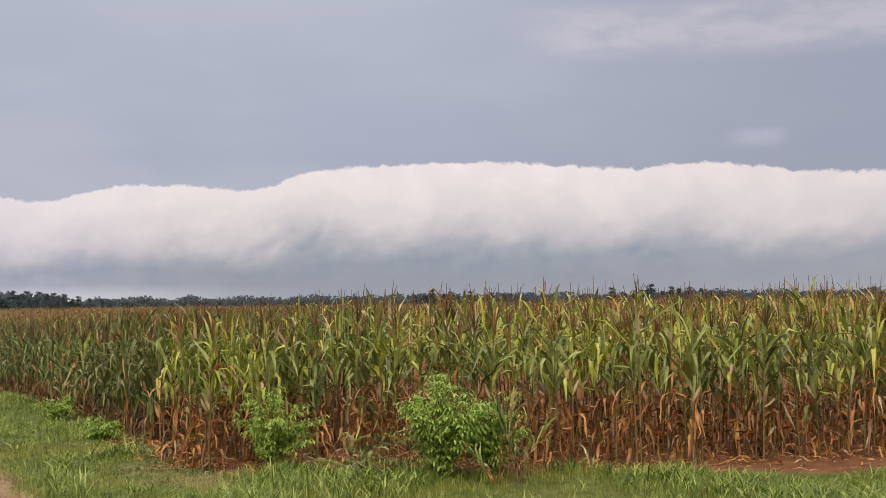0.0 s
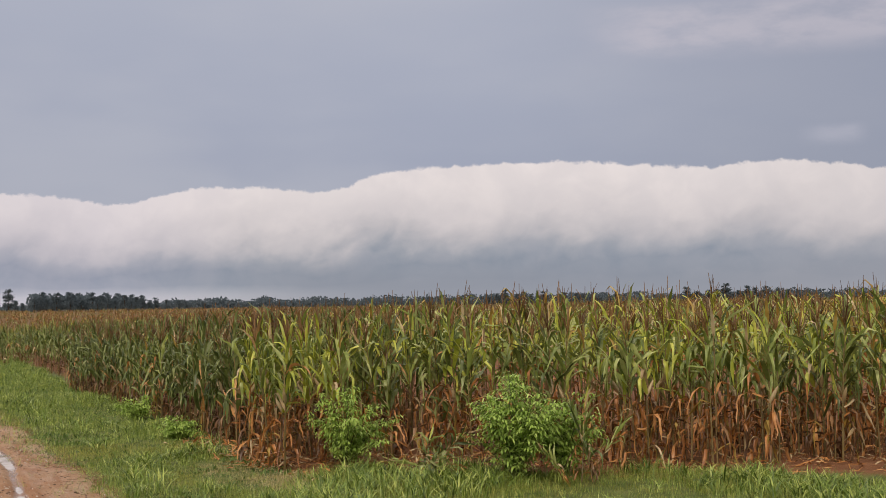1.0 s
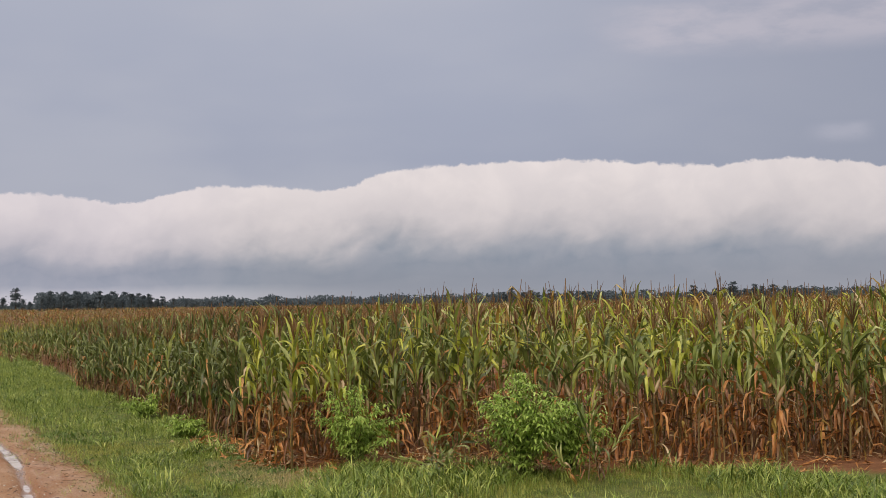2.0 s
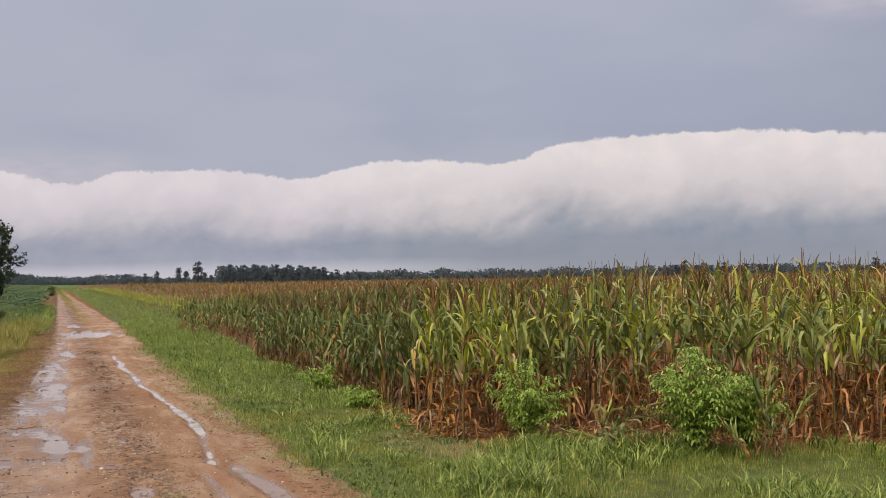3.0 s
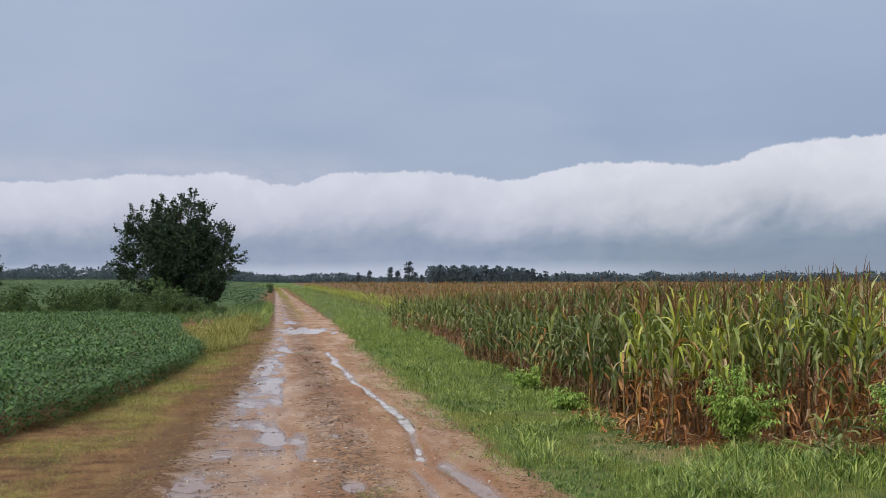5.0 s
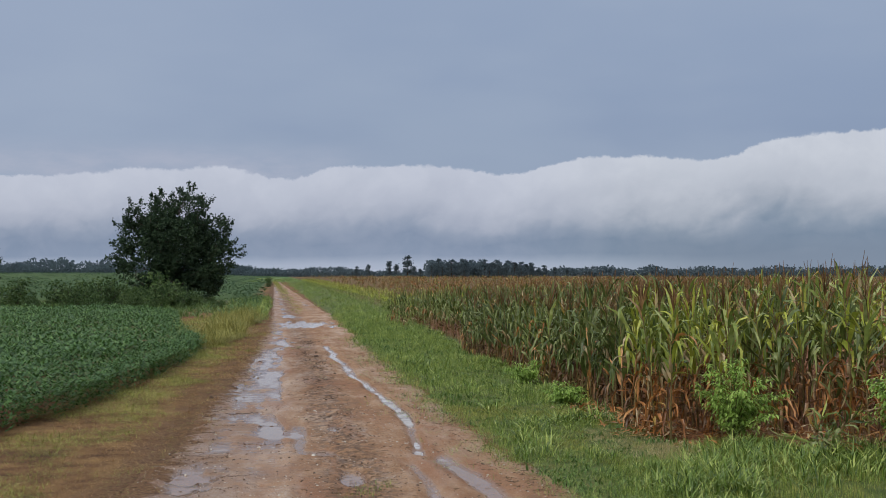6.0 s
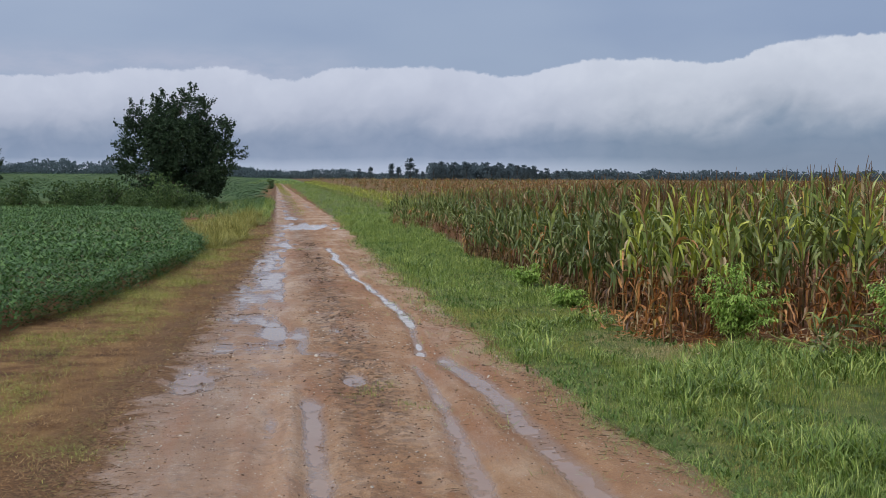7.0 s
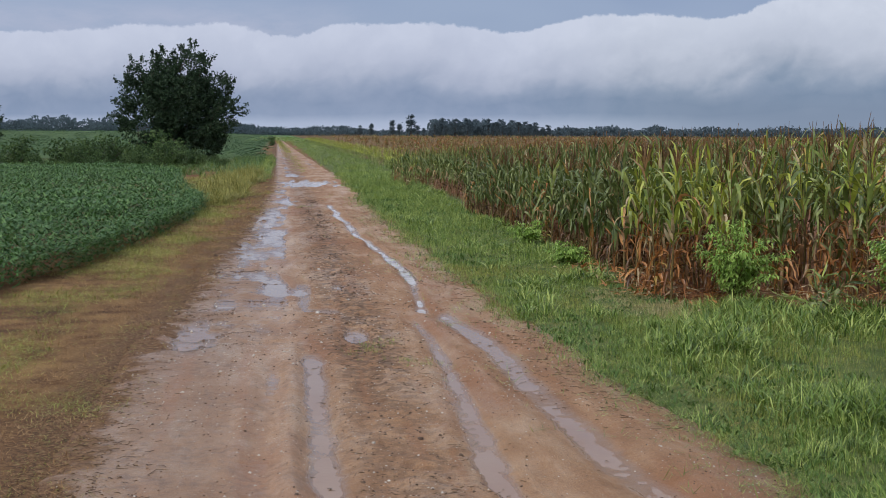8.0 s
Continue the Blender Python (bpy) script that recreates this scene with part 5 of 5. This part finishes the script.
def build_far_trees():
    rng = np.random.default_rng(23)
    kinds = []
    for k in range(5):
        (tv, tq), (lv, lq) = pine_parts(rng, 10.0)
        root = thing("pine_tree", "tall dark pine standing far off at the end of the field", "tree", "pines on the skyline")
        part("trunk", quads_mesh("trunk", tv, tq, [BARK]), root)
        part("crown", quads_mesh("crown", lv, lq, [PINE_HAZED], shade_smooth=False), root)
        kinds.append(root)
    # direction in degrees, distance, height of each tree that stands clear
    spots = [(4.1, 620, 4.0), (5.05, 600, 5.5), (5.35, 640, 4.2), (5.85, 560, 7.4), (6.15, 640, 3.5), (6.42, 600, 4.5), (12.4, 600, 4.2), (12.95, 620, 3.6), (3.6, 640, 3.5)]
    for a in np.arange(6.75, 11.9, 0.105):
        tall = np.interp(a, [6.7, 7.1, 8.5, 9.4, 10.2, 11.2, 11.9], [5.0, 7.0, 6.8, 8.0, 6.8, 5.6, 3.6])
        spots.append((a + rng.normal(0, 0.06), rng.uniform(560, 640), tall * rng.uniform(0.85, 1.1)))
    for a in np.r_[np.arange(26.6, 31.5, 0.17), np.arange(35.2, 40.2, 0.17)]:
        tall = np.interp(a, [26, 28.5, 31.5, 35, 37.8, 40.2], [6.0, 6.6, 5.0, 5.6, 7.6, 5.0])
        spots.append((a + rng.normal(0, 0.05), rng.uniform(560, 640), tall * rng.uniform(0.55, 0.95)))
    for k, (a, d, tall) in enumerate(spots):
        x, y = d * math.sin(radians(a)), d * math.cos(radians(a))
        s = (tall + 2.2) / 10.0
        m = Matrix.LocRotScale((x, y, float(land(x, y))), Euler((0, 0, rng.uniform(0, 6.28))), (s * 1.15, s * 1.15, s))
        if k < 5:
            kinds[k].matrix_basis = m
        else:
            copy_thing(kinds[k % 5], m)
    # the even band of woods along the skyline
    heap = Heap()
    bands = [(-26, -1.2, 760, 6.6, 6.2), (-1.8, 4.0, 800, 5.4, 4.2), (3.8, 12.6, 830, 3.0, 3.2), (6.8, 11.3, 650, 7.2, 5.4), (6.8, 11.3, 640, 6.4, 4.8), (12.4, 22.5, 820, 5.2, 6.0), (22, 52, 840, 5.6, 6.0)]
    for a0, a1, d0, h0, h1 in bands:
        n = int((a1 - a0) * 95)
        a = rng.uniform(a0, a1, n)
        d = d0 + rng.uniform(-40, 40, n)
        top = (h0 + (h1 - h0) * smooth(a0, a1, a)) * (1 + 0.22 * value_noise(a, a * 0, 0.9, 61) + 0.12 * value_noise(a, a * 0, 4.0, 62)) * rng.uniform(0.7, 1.12, n)
        x, y = d * np.sin(np.radians(a)), d * np.cos(np.radians(a))
        z = land(x, y)
        rise = rng.random(n) ** 1.5
        c = np.stack([x, y, z + top * rise], 1)
        v, q = leaf_cloud(rng, c, 10, (1.7, 1.7, 0.45), 2.0)
        v[:, 2] = np.maximum(v[:, 2], 0.0)
        heap.put(v, q)
    stuff("far_woods", heap.mesh("far_woods", [PINE_HAZED], False), "dark band of distant woods on the skyline", "woods")


build_far_trees()


# ---- litter on the track ----
def lump(rng):
    """A small uneven lump with flat facets."""
    ring = []
    for z, r in ((-0.2, 1.0), (0.7, 0.55)):
        a = np.arange(6) * math.pi / 3 + rng.normal(0, 0.2, 6)
        rr = r * rng.uniform(0.7, 1.25, 6)
        ring.append(np.stack([rr * np.cos(a), rr * np.sin(a), np.full(6, z) + rng.normal(0, 0.08, 6)], 1))
    v = np.concatenate(ring)
    q = np.concatenate([strip_quads(2, 6, True), [[6, 7, 8, 9], [6, 9, 10, 11]]])
    return v, q, np.zeros(len(q), int)


def build_litter():
    rng = np.random.default_rng(29)
    kinds = [lump(rng) for _ in range(4)]
    clods, stones, straw = Heap(), Heap(), Heap()
    # churned mud: along the middle, at both sides, and in low ridges dragged across the left wheel line
    n = 7000
    y = 5.6 + 34 * rng.random(n) ** 1.7
    l, r = track_edges(y)
    pick = rng.random(n)
    x = np.where(pick < 0.58, rng.normal(0.8, 0.22, n), np.where(pick < 0.8, l + abs(rng.normal(0, 0.28, n)), r - abs(rng.normal(0, 0.3, n))))
    keep = (x > l - 0.05) & (x < r + 0.05) & (value_noise(x * 1.6, y * 0.7, 1.3, 81) + 0.4 * value_noise(x, y, 4.0, 82) > rng.uniform(-0.3, 0.5, n))
    ridge = rng.integers(0, 9, 1800)
    ry = np.array([11.9, 12.2, 12.9, 13.9, 14.1, 15.4, 16.3, 17.2, 18.8])[ridge]
    x = np.r_[x[keep], -1.2 + 0.25 * (ridge % 3) + (0.45 + 0.5 * (ridge % 2)) * rng.random(1800)]
    y = np.r_[y[keep], ry + 0.03 * rng.normal(0, 1, 1800) + 0.09 * np.sin(x[-1800:] * 5 + ridge)]
    z = track_height(x, y)
    ok = z > WATER_LEVEL + 0.002
    s = np.exp(rng.normal(-5.0, 0.5, len(x))) * np.clip(y / 14, 0.8, 2)
    s[-1800:] *= 0.62
    sow(clods, rng, kinds, x[ok], y[ok], s[ok], s[ok] * 0.7, z[ok])
    stuff("mud_clods", clods.mesh("mud_clods", [CLOD], False), "dark brown clods of churned mud on the track", "mud")
    chips = []
    for k in range(5):
        a = np.arange(4) * math.pi / 2 + rng.normal(0, 0.25, 4)
        low, up = rng.uniform(0.8, 1.2, 4), rng.uniform(0.35, 0.7, 4)
        v = np.concatenate([np.stack([low * np.cos(a), low * np.sin(a), np.full(4, -0.2)], 1), np.stack([up * np.cos(a), up * np.sin(a), np.full(4, 0.75)], 1)])
        chips.append((v, np.concatenate([strip_quads(2, 4, True), [[4, 5, 6, 7]]]), 0))
    n = 11500
    y = 5.6 + 14 * rng.random(n) ** 1.6
    x = rng.uniform(-1.3, 2.8, n)
    z = track_height(x, y)
    ok = (z > WATER_LEVEL + 0.004) & (value_noise(x, y, 1.1, 83) > rng.uniform(-0.8, 0.4, n))
    s = np.exp(rng.normal(-5.6, 0.4, n))
    s *= 1.25 * np.clip(y / 9, 0.9, 1.6)
    dark = rng.random(n) < 0.5
    sow(stones, rng, chips, x[ok & ~dark], y[ok & ~dark], s[ok & ~dark], s[ok & ~dark] * 0.7, z[ok & ~dark])
    sow(stones, rng, [(v, q, 1) for v, q, _ in chips], x[ok & dark], y[ok & dark], s[ok & dark] * 1.1, s[ok & dark] * 0.7, z[ok & dark])
    stuff("gravel", stones.mesh("gravel", [PEBBLE, CLOD], False), "scattered small pale pebbles on the track", "gravel")
    bits = []
    for k in range(8):
        p = np.array([[-0.5, 0, 0], [-0.1, rng.normal(0, 0.16), 0.02], [0.25, rng.normal(0, 0.16), 0.02], [0.5, rng.normal(0, 0.2), 0]])
        v, q = tube(p, [0.012, 0.02, 0.016, 0.008], 4)
        bits.append((v, q, np.zeros(len(q), int)))
    n = 6000
    y = 5.6 + 28 * rng.random(n) ** 1.6
    l, r = track_edges(y)
    pick = rng.random(n)
    x = np.where(pick < 0.34, rng.normal(0.82, 0.28, n), np.where(pick < 0.58, l + abs(rng.normal(0, 0.25, n)), r - abs(rng.normal(0, 0.42, n))))
    ok = value_noise(x * 1.2, y * 0.8, 1.0, 84) > rng.uniform(-0.7, 0.4, n)
    x, y = x[ok], y[ok]
    z = np.maximum(track_height(x, y), WATER_LEVEL) + 0.003
    sow(straw, rng, bits, x, y, np.exp(rng.normal(-3.15, 0.5, len(x))), np.full(len(x), 0.1), z, rng.normal(0.1, 1.0, len(x)))
    stuff("straw_litter", straw.mesh("straw_litter", [STRAW], False), "washed-up straw and twigs lying on the track", "litter")


build_litter()
